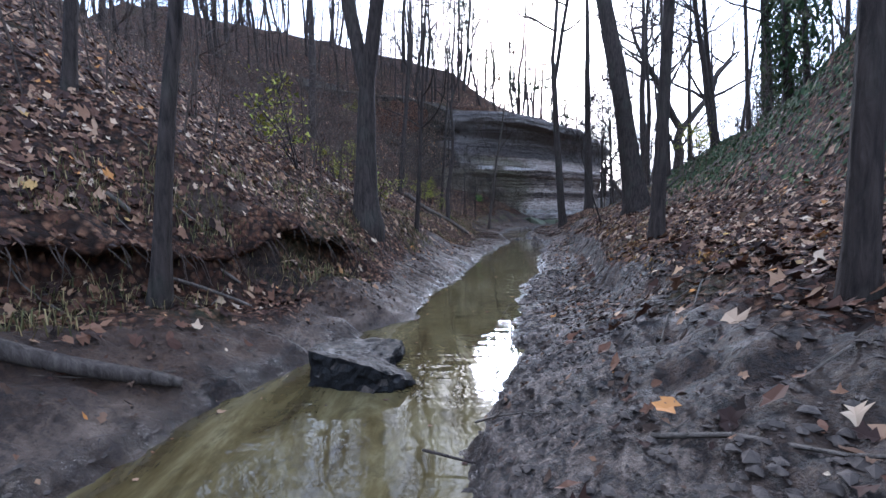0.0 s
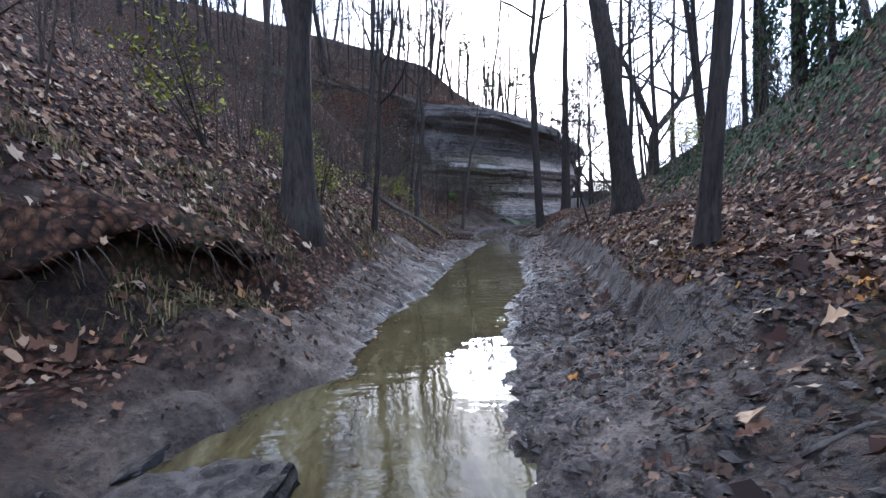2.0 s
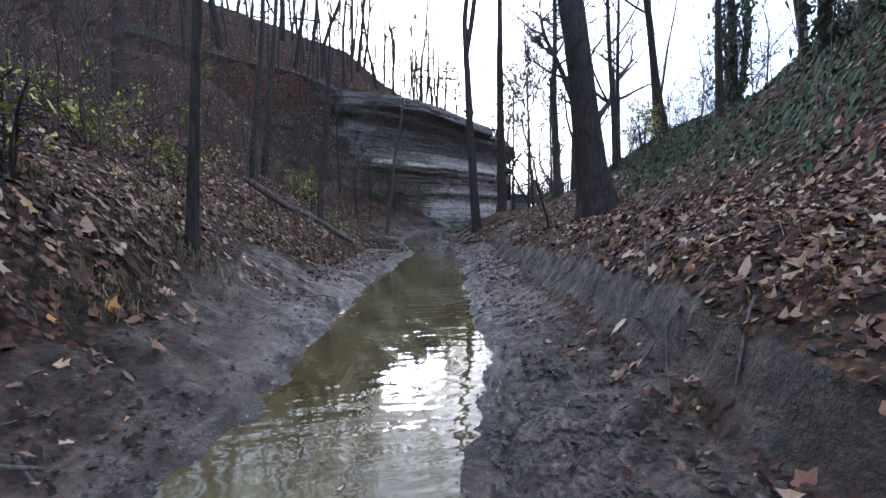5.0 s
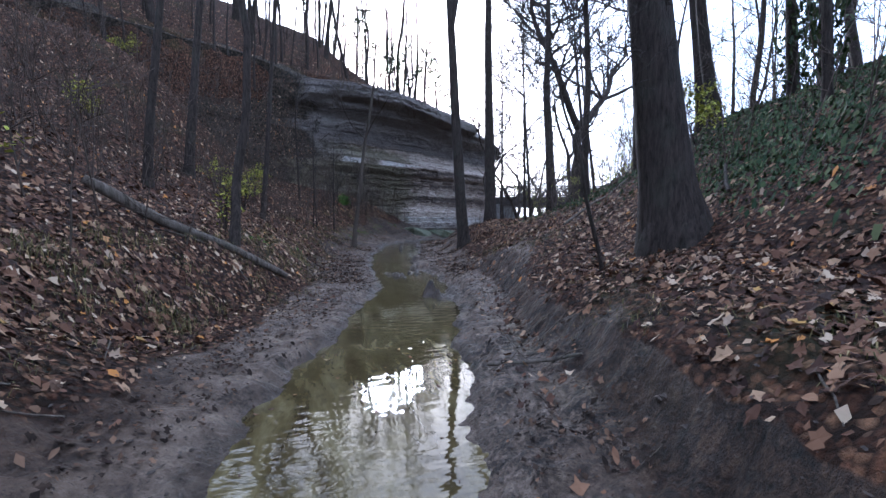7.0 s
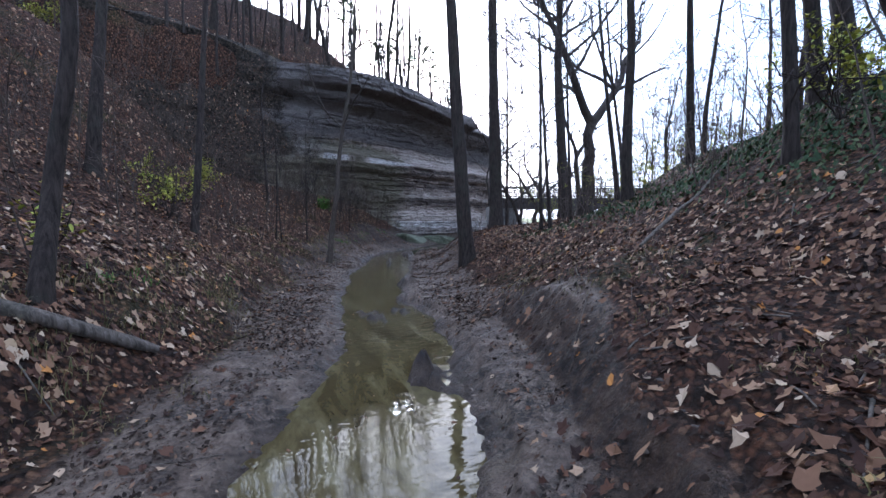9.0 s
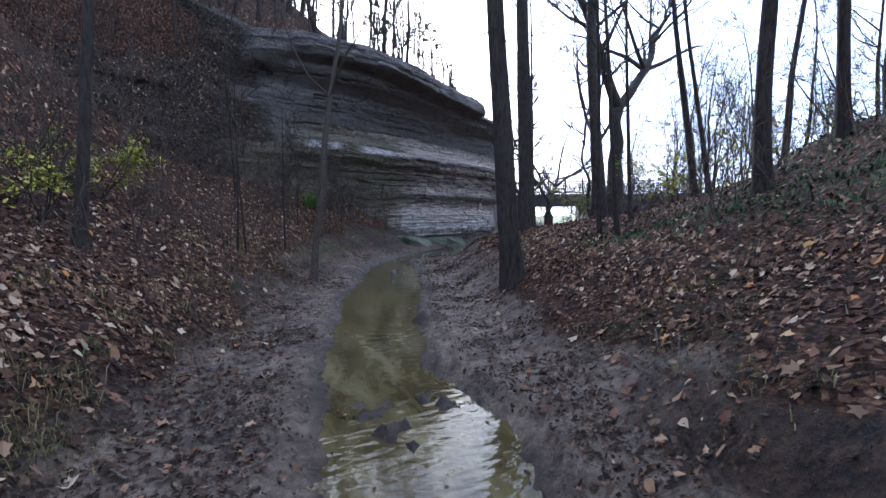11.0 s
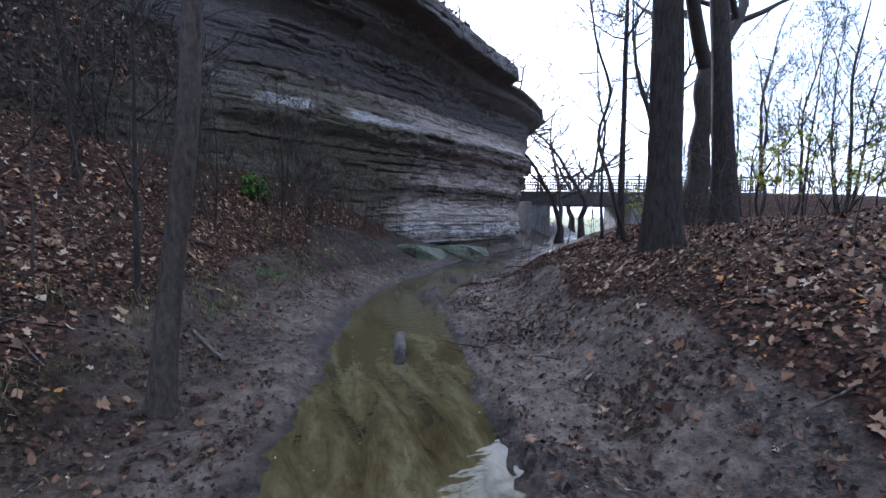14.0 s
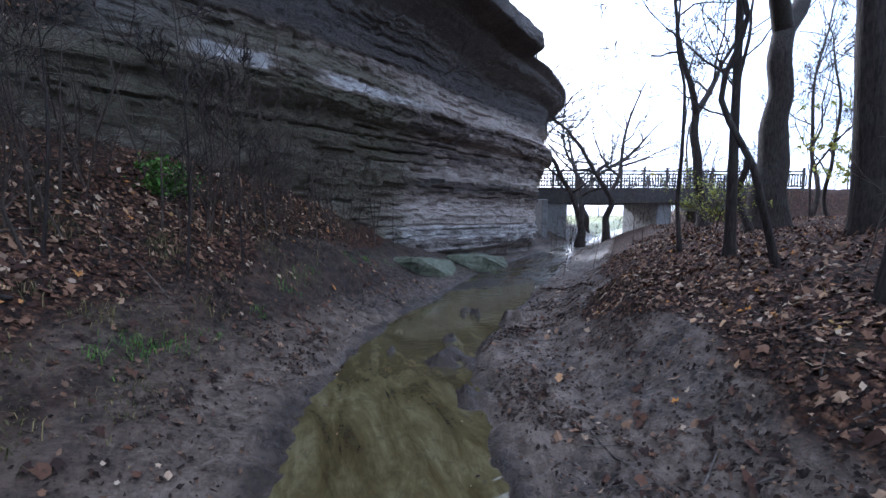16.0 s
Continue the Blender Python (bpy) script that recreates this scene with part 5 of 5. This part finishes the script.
lay_clods("mud_clods", "crumbled wet mud along the water's edge", 90000, (-1, 9.5, 3, 30), 182, (0.008, 0.034), lambda x, y, dl, dr: np.where((np.maximum(dl, dr) > -0.05) & (np.maximum(dl, dr) < 0.14), 0.75, 0))

# ---------------------------------------------------------------- grass and weeds
def tufts(name, label, spots, seed, material, blades, height, spread=0.09):
    rng = np.random.RandomState(seed)
    soup = Soup()
    for x, y in spots:
        n = int(blades * rng.uniform(0.6, 1.4))
        bx, by = x + rng.normal(0, spread, n), y + rng.normal(0, spread, n)
        bz = ground(bx, by) - 0.01
        a, h = rng.uniform(0, 6.28, n), height * rng.uniform(0.4, 1.2, n)
        lean = rng.uniform(0.3, 1.3, n)
        w = 0.0022 * rng.uniform(0.7, 1.5, n)
        base = np.stack([bx, by, bz], 1)
        out = np.stack([np.cos(a), np.sin(a), np.zeros(n)], 1)
        across_ = np.stack([-np.sin(a), np.cos(a), np.zeros(n)], 1) * w[:, None]
        mid_ = base + out * (lean * h * 0.35)[:, None] + np.array([0, 0, 1]) * (h * 0.7)[:, None]
        tip = base + out * (lean * h)[:, None] + np.array([0, 0, 1]) * (h * (1.0 - 0.35 * lean))[:, None]
        v = np.stack([base - across_, base + across_, mid_ + across_, mid_ - across_, tip], 1).reshape(-1, 3)
        i = np.arange(n) * 5
        soup.add(v, np.stack([i, i + 1, i + 2, i + 3], 1))
        soup.t.append(np.stack([i + 3, i + 2, i + 4], 1) + soup.n - len(v))
    return tagged(new(name, soup.mesh(name, material, False)), label, "grass", kind="stuff")


rng = np.random.RandomState(90)


def along_bank(y0, y1, d0, d1, n, left_side):
    y = rng.uniform(y0, y1, n)
    l, r = shores(y)
    d = rng.uniform(d0, d1, n)
    return list(zip(np.where(left_side, l - d, r + d), y))


tufts("grass", "dry orange-brown grass and weeds along the bank rim", along_bank(6.5, 12.5, 0.9, 1.5, 22, False) + along_bank(12.5, 18, 0.9, 2.0, 30, False), 91, GRASS, 40, 0.06)
tufts("grass", "straggling grass hanging on the slope", along_bank(4.5, 11, 0.7, 1.8, 90, True) + along_bank(11, 20, 1.2, 2.2, 70, True) + along_bank(20, 29, 1.1, 2.6, 50, True), 92, GRASS, 45, 0.12)
tufts("grass", "fresh green grass tufts at the mud's edge", [(3.79, 24.52), (3.95, 24.75), (4.2, 26.0), (4.3, 26.04), (4.45, 26.2), (4.6, 26.5), (5.3, 28.2), (5.5, 28.5), (6.1, 29.2), (6.4, 29.6), (4.12, 25.8), (4.9, 27.2), (5.2, 27.8), (6.9, 30.2), (7.6, 31.0), (1.75, 16.6), (1.6, 16.2), (2.2, 18.2)], 93, GREEN_LEAF, 30, 0.1, 0.06)
tufts("grass", "short dull grass on bare brown earth", along_bank(22, 29, 0.7, 1.5, 60, True) + along_bank(9, 21, 0.9, 1.4, 60, True), 96, GRASS, 40, 0.05, 0.1)


def rusty(x, y, dist, left_side):
    clump = smooth(0.0, 0.4, fbm(x * 3.1, y * 3.1, 0, 3, 67)) * smooth(4.6, 6.0, y)
    return np.where(~left_side & (dist > 0.85) & (dist < 2.0), clump * smooth(0.85, 1.1, dist) * smooth(2.0, 1.2, dist), 0)


lay("weeds", "low rusty orange dead weeds on the bank", 60000, (1.4, 5.5, 4, 10), 95, RUST, (2,), (0.008, 0.02), rusty, 1.2)
tufts("weeds", "yellow-brown weeds among the fallen leaves", [(x, y) for x, y in along_bank(6, 27, 1.3, 3.6, 110, False)], 94, PALE_LITTER, 9, 0.1)


# ---------------------------------------------------------------- shrubs and brush
def shrub(label, x, y, height, leaves, seed, material, spread=0.5, size=(0.03, 0.06)):
    rng = np.random.RandomState(seed)
    z = gh(x, y)
    root = tagged(new("shrub"), label, "shrub")
    root.location = (x, y, z)
    ends = []
    for k in range(5):
        s = Soup()
        a = rng.uniform(0, 6.28)
        stem = wander(rng, (0, 0, -0.05), (math.cos(a) * spread, math.sin(a) * spread, 1.0), height * rng.uniform(0.7, 1.1), 6, 0.12, 0.02)
        s.add(*tube(stem, np.linspace(0.011, 0.004, len(stem)), 5))
        for _ in range(5):
            i = rng.randint(2, len(stem) - 1)
            twig = wander(rng, stem[i], (*rng.normal(0, 1, 2), 0.3), height * rng.uniform(0.2, 0.4), 4, 0.15, 0.0)
            s.add(*tube(twig, np.linspace(0.005, 0.0025, len(twig)), 3))
            ends.extend(twig[1:])
        part("stem", s.mesh("stem", BARK), root)
    ends = np.array(ends)
    at = ends[rng.randint(0, len(ends), leaves)] + rng.normal(0, 0.05, (leaves, 3))
    s = Soup()
    scatter_leaves(s, rng, at[:, 0], at[:, 1], at[:, 2], np.zeros(leaves), np.zeros(leaves), rng.uniform(*size, leaves), 2, 0.6, np.zeros(leaves))
    part("leaves", s.mesh("leaves", material, False), root)


shrub("spicebush with thin yellow-green leaves on the slope", -0.75, 8.9, 1.3, 420, 101, SHRUB_LEAF, 0.35)
shrub("spicebush with thin yellow-green leaves on the slope", -1.2, 13.2, 1.25, 700, 102, SHRUB_LEAF, 0.6)
shrub("small yellow-green shrub among brown leaves", -0.35, 13.6, 0.8, 420, 103, SHRUB_LEAF, 0.6)
shrub("small yellow-green shrub among brown leaves", 1.3, 16.0, 0.7, 110, 104, SHRUB_LEAF, 0.4)
shrub("yellowing shrub on the leafy slope", 0.9, 20.5, 1.0, 520, 105, SHRUB_LEAF, 0.5)
shrub("yellow-green shrub below the rocks", 0.3, 23.5, 1.3, 1500, 106, SHRUB_LEAF, 0.6)
shrub("bright green shrub at the foot of the cliff", 3.9, 28.4, 0.6, 900, 107, GREEN_LEAF, 0.7)
shrub("pale green shrub on the high ledge", -3.4, 26.2, 0.9, 600, 108, SHRUB_LEAF, 0.8)
shrub("pale green shrub on the high ledge", -2.2, 21.0, 0.9, 600, 109, SHRUB_LEAF, 0.8)
shrub("yellow shrub on the ivy-covered bank", 8.6, 14.9, 1.3, 800, 110, SHRUB_LEAF, 0.6)
shrub("pale green shrub near the bridge", 14.5, 29.5, 2.0, 800, 111, SHRUB_LEAF, 0.6)
shrub("pale green shrub near the bridge", 16.5, 31.5, 2.2, 800, 112, SHRUB_LEAF, 0.6)
for k, (x, y, h) in enumerate([(13.2, 24.2, 2.2), (14.6, 22.6, 2.4), (16.0, 21.8, 2.6), (17.2, 23.8, 2.8), (15.4, 25.4, 2.4)]):
    shrub("tall thin shrub with fading yellow-green leaves", x, y, h, 700, 300 + k, SHRUB_LEAF, 0.35)
for k, (x, y, h) in enumerate([(21.8, 27.1, 4.2), (23.4, 25.8, 3.8), (20.2, 29.0, 4.0), (25.0, 28.0, 4.4)]):
    shrub("tall shrub with fading yellow-green leaves before the road", x, y, h, 1700, 320 + k, SHRUB_LEAF, 0.4, (0.06, 0.11))
shrub("small yellow-green shrub above the undercut bank", 0.2, 9.6, 0.7, 90, 113, SHRUB_LEAF, 0.4)

rng = np.random.RandomState(120)
brush = Soup()


def brush_stem(x, y, h):
    z = gh(x, y)
    stem = wander(rng, (x, y, z - 0.05), (*rng.normal(0, 0.16, 2), 1), h, 5, 0.06, 0.03)
    r = 0.004 + 0.0045 * h
    brush.add(*tube(stem, np.linspace(r, 0.003, len(stem)), 4))
    for _ in range(int(3 + 3 * h)):
        i = rng.randint(1, len(stem))
        branch(rng, brush, stem[i], (*rng.normal(0, 1, 2), 0.9), h * rng.uniform(0.15, 0.4), r * 0.5, 2, 3)


for _ in range(250):
    y = rng.uniform(6, 29)
    brush_stem(shores(y)[0] - rng.uniform(1.9, 6), y, rng.uniform(0.5, 2.2))
for _ in range(120):
    u = rng.uniform(0, 1)
    x, y = 2.2 + 5.0 * u + rng.normal(0, 0.4), 26.6 + 4.2 * u + rng.normal(0, 0.7)
    if shores(y)[0] - x > 1.7:
        brush_stem(x, y, rng.uniform(0.5, 2.2))
for _ in range(230):
    y = rng.uniform(4.5, 25)
    brush_stem(shores(y)[1] + rng.uniform(3.0, 9), y, rng.uniform(0.5, 1.8))
for _ in range(170):
    y = rng.uniform(8, 26)
    brush_stem(shores(y)[0] - rng.uniform(5, 13), y, rng.uniform(0.7, 2.4))
for _ in range(60):
    brush_stem(rng.uniform(11, 26), rng.uniform(30, 40), rng.uniform(0.8, 2.6))
for _ in range(900):
    x, y = rng.uniform(-8, 14), rng.uniform(22, 42)
    q, s_at = cliff_side(np.array([x]), np.array([y]))
    if 0.8 < q[0] < 8 and s_at[0] < 34 and rng.uniform() < 0.6:
        brush_stem(x, y, rng.uniform(0.5, 2.6))
for i in rng.randint(0, len(FACE), 190):
    x, y, z = FACE[i]
    stem = wander(rng, (x, y, z - 0.05), (0.25 + rng.normal(0, 0.15), -0.35, 1), rng.uniform(0.5, 1.7), 5, 0.08, 0.05)
    brush.add(*tube(stem, np.linspace(0.01, 0.003, len(stem)), 4))
    for _ in range(5):
        branch(rng, brush, stem[rng.randint(1, len(stem))], (*rng.normal(0, 1, 2), 0.9), rng.uniform(0.2, 0.5), 0.005, 2, 3)
tagged(new("brush", brush.mesh("brush", BRUSHWOOD)), "thin leafless brush and saplings on the slopes", "brush", kind="stuff")

# ---------------------------------------------------------------- dead wood
def log(label, ends, radius, seed, name="log", material=None, stubs=0):
    rng = np.random.RandomState(seed)
    a, b = np.array(ends[0], float), np.array(ends[1], float)
    t = np.linspace(0, 1, 14)
    pts = a + (b - a) * t[:, None] + np.stack([0.04 * vnoise(t * 3 + seed, k, 0, seed) for k in (0.3, 5.3, 9.3)], 1) * np.linalg.norm(b - a) * 0.5
    s = Soup()
    r = np.interp(t, [0, 0.04, 0.95, 1], [radius * 0.75, radius, radius * 0.75, radius * 0.45])
    s.add(*tube(pts, r, 10, 0.12, seed))
    for cap in (0, -1):
        ring = s.v[0][:10] if cap == 0 else s.v[0][-10:]
        centre = ring.mean(0)
        i = np.arange(10)
        s.add(np.vstack([ring, centre]), np.stack([i, (i + 1) % 10, np.full(10, 10)], 1))
    for _ in range(stubs):
        i = rng.randint(3, 11)
        branch(rng, s, pts[i], (*rng.normal(0, 1, 2), 0.8), 0.25, radius * 0.3, 2, 2)
    return tagged(new(name, s.mesh(name, material or DEADWOOD)), label, name.replace("_", " "))


def low(x, y, up=0.03):
    return (x, y, float(ground(np.array([x]), np.array([y]))[0]) + up)


log("smooth fallen limb lying half in the mud", (low(-1.1, 4.45, 0.06), low(-0.1, 5.13, 0.02)), 0.044, 131, "log", DAMPWOOD)
log("long weathered log sliding down the leafy slope", ((0.3, 14.73, 1.48), (2.12, 15.58, 0.36)), 0.06, 132, "log", DEADWOOD)
log("fallen branch on the slope", (low(-0.62, 5.9), low(-0.2, 6.1)), 0.012, 133, "branch")
log("fallen branch caught on the bank", (low(-1.0, 5.9, 0.06), low(-0.35, 6.25, 0.02)), 0.016, 134, "branch")
log("dark wet branch lying in the mud", (low(3.62, 12.2), low(4.05, 11.75)), 0.016, 135, "branch", None, 3)
log("thin forked twig at the water's edge", ((1.03, 4.66, 0.05), (1.22, 4.6, 0.03)), 0.006, 136, "branch", BARK, 0)
log("long thin branch lying across leaves", (low(4.4, 10.2), low(5.7, 10.9, 0.08)), 0.012, 137, "branch")
log("pale half-sunk log lying in the shallow water", ((5.49, 23.9, 0.015), (5.62, 24.4, 0.05)), 0.075, 138, "log", DEADWOOD)
log("thin branch trailing into the water", ((6.05, 24.1, 0.03), (6.35, 23.6, 0.07)), 0.008, 139, "branch", BARK, 2)
log("broken dark branch on the mud", (low(4.0, 23.7), low(3.7, 24.0, 0.05)), 0.018, 140, "branch")
log("rotting log on the leafy slope", (low(3.0, 25.8, 0.02), low(3.6, 26.1, 0.02)), 0.03, 141, "log", BARK)
log("dead limb leaning against the ivy bank", (low(6.5, 12.7, 0.05), low(7.3, 13.4, 0.1)), 0.022, 142, "log", BARK)
log("dead branch under the great tree", (low(6.3, 15.2, 0.03), low(8.1, 15.9, 0.05)), 0.02, 143, "branch")
log("dark stick reaching out of the water", ((1.66, 6.75, -0.02), (1.79, 7.0, 0.05)), 0.006, 145, "branch", BARK)
log("dark stick lying on the wet mud", ((1.77, 6.98, 0.05), (1.98, 6.9, 0.07)), 0.005, 146, "branch", BARK, 1)
log("stick lying in the mud", (low(0.75, 8.25), low(1.0, 8.32)), 0.008, 144, "branch")

rng = np.random.RandomState(150)
twig = Soup()
for side_left, n in ((True, 260), (False, 260)):
    for x, y in along_bank(3.5, 30, 0.15, 4.5, n, side_left):
        a, ln = rng.uniform(0, 6.28), rng.uniform(0.08, 0.55)
        k = np.array([-0.5, -0.15, 0.2, 0.5])
        px, py = x + math.cos(a) * ln * k, y + math.sin(a) * ln * k
        twig.add(*tube(np.stack([px, py, ground(px, py) + 0.012], 1), np.linspace(0.006, 0.0025, 4) * rng.uniform(0.5, 1.5), 4))
tagged(new("twigs", twig.mesh("twigs", DEADWOOD)), "small dead twigs strewn over mud and leaves", "twigs", kind="stuff")


# ---------------------------------------------------------------- stones
def stone(name, label, place, size, turn, seed, material, rough=0.12):
    rng = np.random.RandomState(seed)
    bm = bmesh.new()
    for _ in range(18):
        p = rng.uniform(-1, 1, 3)
        p = np.sign(p) * np.abs(p) ** 0.5
        bm.verts.new(p * np.array(size) / 2)
    hull = bmesh.ops.convex_hull(bm, input=bm.verts)
    spare = [g for g in hull["geom_interior"] + hull["geom_unused"] if isinstance(g, bmesh.types.BMVert)]
    bmesh.ops.delete(bm, geom=list(set(spare)), context="VERTS")
    bmesh.ops.subdivide_edges(bm, edges=bm.edges[:], cuts=5, use_grid_fill=True)
    bmesh.ops.smooth_vert(bm, verts=bm.verts, factor=0.5, use_axis_x=True, use_axis_y=True, use_axis_z=True)
    bm.normal_update()
    for v in bm.verts:
        n = noise.fractal(v.co * 6 + Vector((seed, 0, 0)), 0.6, 2.0, 4)
        ridge = noise.cell(v.co * 9 + Vector((seed, 3, 0)))
        v.co += v.normal * (n * 0.6 + ridge * 0.25) * rough * min(size) * 0.5
    me = bpy.data.meshes.new(name)
    bm.to_mesh(me)
    bm.free()
    me.materials.append(material)
    ob = tagged(new(name, me), label, "rock")
    ob.matrix_world = pose(*place, *turn)
    return ob


def boulder():
    """A split block: a sheer dark face towards the water, a flat muddy top with a notch in its edge."""
    rim = [(0.41, 5.36, 0.19), (0.62, 5.29, 0.165), (0.845, 5.235, 0.115), (0.955, 5.33, 0.055), (0.83, 5.49, 0.085), (0.89, 5.83, 0.09), (0.7, 5.8, 0.12), (0.47, 5.66, 0.16)]
    bm = bmesh.new()
    top = [bm.verts.new(p) for p in rim]
    foot = [bm.verts.new((0.66 + (x - 0.66) * 1.05, 5.5 + (y - 5.5) * 1.06, -0.14)) for x, y, z in rim]
    hub = bm.verts.new((0.66, 5.52, 0.135))
    for i in range(8):
        j = (i + 1) % 8
        bm.faces.new((top[i], top[j], hub))
        bm.faces.new((foot[i], foot[j], top[j], top[i]))
    bmesh.ops.recalc_face_normals(bm, faces=bm.faces[:])
    bmesh.ops.triangulate(bm, faces=bm.faces[:])
    bmesh.ops.subdivide_edges(bm, edges=bm.edges[:], cuts=9, use_grid_fill=True)
    bmesh.ops.smooth_vert(bm, verts=bm.verts, factor=0.35, use_axis_x=True, use_axis_y=True, use_axis_z=True)
    bm.normal_update()
    for v in bm.verts:
        steep = 1 - abs(v.normal.z)
        v.co += v.normal * (0.022 * noise.fractal(v.co * 7, 0.6, 2.0, 5) + 0.02 * steep * (noise.cell(v.co * Vector((9, 9, 16))) - 0.5) + 0.006 * noise.noise(v.co * 45))
    me = bpy.data.meshes.new("boulder")
    bm.to_mesh(me)
    bm.free()
    me.materials.append(BOULDER)
    tagged(new("boulder", me), "dark angular boulder with a mud-coated flat top in the creek", "rock")


boulder()
stone("rock_slab", "small muddy stone at the water's edge", (0.3, 5.95, 0.0), (0.3, 0.16, 0.1), (0, 0, 40), 163, BOULDER, 0.2)
stone("rock_slab", "low moss-grown rock shelf at the cliff's foot", (8.0, 31.6, 0.22), (2.8, 1.7, 0.75), (3, 6, 35), 164, MOSSY, 0.16)
stone("rock_slab", "low grey rock shelf at the cliff's foot", (10.0, 32.9, 0.14), (2.2, 1.3, 0.55), (-2, 3, 40), 165, MOSSY, 0.16)

# ---------------------------------------------------------------- undercut bank
def build_lip():
    y = np.arange(5.0, 7.6, 0.02)
    lx = np.interp(y, [p[1] for p in LIP], [p[0] for p in LIP]) + 0.06 * vnoise(y * 2.3, 0.4, 0, 91)
    jag = 0.09 * vnoise(y * 2.7, 1.2, 0, 92) + 0.07 * vnoise(y * 9, 1.2, 0, 93)
    flat = ground(lx - 0.16, y, False)
    rows = []
    for off, up in ((-0.55, -0.06), (-0.4, 0.0), (-0.25, 0.035), (-0.1, 0.04), (0.03, 0.02), (0.08, -0.02), (0.05, -0.06), (-0.04, -0.085), (-0.2, -0.14), (-0.35, -0.3)):
        x = lx + off / 0.87 + jag * (0.4 if off < -0.2 else 1.0) + 0.02 * vnoise(y * 19, off * 31, 0, 95)
        rows.append(np.stack([x, y, flat - 0.08 - 0.56 * off + up + 0.045 * vnoise(y * 6, off * 9, 0, 94) + 0.025 * vnoise(y * 17, off * 21, 0, 96)], 1))
    v = np.stack(rows, 1)
    me = mesh_of("bank_lip", v.reshape(-1, 3), grid_faces(len(y), 10), GROUND)
    n = v.shape[0] * v.shape[1]
    set_attr(me, "wet", np.zeros(n))
    set_attr(me, "litter", np.ones(n))
    set_attr(me, "field", np.zeros(n))
    set_attr(me, "tread", np.zeros(n))
    set_attr(me, "earth", np.ones(n))
    tagged(new("bank_lip", me), "overhanging earth lip of the undercut bank", "bank", kind="structure")
    rng = np.random.RandomState(171)
    at = v[rng.randint(0, len(y), 420), rng.randint(1, 6, 420)] + rng.normal(0, 0.02, (420, 3)) * [1, 1, 0.2]
    soup = Soup()
    scatter_leaves(soup, rng, at[:, 0], at[:, 1], at[:, 2], np.full(420, -0.5), np.zeros(420), rng.uniform(0.025, 0.05, 420), 4, 0.4, rng.uniform(0.005, 0.02, 420))
    tagged(new("leaf_litter", soup.mesh("leaf_litter", LITTER, False)), "brown leaves clinging to the undercut bank's lip", "leaves", kind="stuff")
    roots = Soup()
    for _ in range(70):
        p = v[rng.randint(0, len(y)), 5]
        hang = wander(rng, p, (0.5, rng.normal(0, 0.4), -0.5), rng.uniform(0.08, 0.28), 4, 0.15, -0.25)
        roots.add(*tube(hang, np.linspace(0.004, 0.0015, len(hang)), 3))
    tagged(new("roots", roots.mesh("roots", BRUSHWOOD)), "thin roots and dead grass hanging from the undercut bank", "roots", kind="stuff")


build_lip()


# ---------------------------------------------------------------- ivy on trunks, pines above the cliff
def ivy_on(root, radius, height, leaves, seed):
    rng = np.random.RandomState(seed)
    a, h = rng.uniform(0, 6.28, leaves), height * rng.uniform(0, 1, leaves) ** 0.8
    d = radius + np.abs(rng.normal(0, 0.11, leaves))
    s = Soup()
    scatter_leaves(s, rng, d * np.cos(a), d * np.sin(a), h, np.zeros(leaves), np.zeros(leaves), rng.uniform(0.05, 0.1, leaves), 3, 1.2, np.zeros(leaves))
    part("ivy", s.mesh("ivy", IVY_LEAF, False), root, "dark green ivy clinging to the trunk")


for k in (4, 5, 8, 9):
    ivy_on(IVIED[k], 0.1, 4.5, 1500, 230 + k)


def pine(x, y, height, seed):
    rng = np.random.RandomState(seed)
    root = tagged(new("pine_tree"), "small ragged pine growing above the cliff", "tree", "pines above the cliff")
    root.location = (x, y, gh(x, y) - 0.1)
    s = Soup()
    stem = wander(rng, (0, 0, -0.2), (rng.normal(0, 0.05), rng.normal(0, 0.05), 1), height, 10, 0.03, 0.05)
    s.add(*tube(stem, np.linspace(0.075, 0.015, len(stem)), 7))
    part("trunk", s.mesh("trunk", BARK), root)
    crown, tips = Soup(), []
    for _ in range(34):
        g = rng.uniform(0.4, 1.0)
        i = int(g * (len(stem) - 1))
        b = wander(rng, stem[i], (*rng.normal(0, 1, 2), 0.35), height * 0.26 * (1.25 - g), 4, 0.12, 0.05)
        crown.add(*tube(b, np.linspace(0.016, 0.006, len(b)), 4))
        tips.extend(b[2:])
    part("crown", crown.mesh("crown", BARK), root)
    tips = np.array(tips)
    at = tips[rng.randint(0, len(tips), 2600)]
    way_ = rng.normal(0, 1, (2600, 3)) + [0, 0, 0.35]
    way_ /= np.linalg.norm(way_, axis=1)[:, None]
    across_ = np.cross(way_, rng.normal(0, 1, (2600, 3)))
    across_ *= 0.008 / (np.linalg.norm(across_, axis=1)[:, None] + 1e-6)
    v = np.stack([at - across_, at + across_, at + way_ * rng.uniform(0.1, 0.24, (2600, 1))], 1).reshape(-1, 3)
    part("foliage", mesh_of("foliage", v, np.arange(7800).reshape(-1, 3), NEEDLES, False), root)


for k, (x, y, h) in enumerate([(8.6, 35.4, 5.0), (9.7, 36.1, 5.6), (7.4, 35.0, 4.4), (10.9, 36.9, 4.6), (5.6, 33.8, 5.2), (12.6, 38.2, 4.2)]):
    pine(x, y, h, 240 + k)
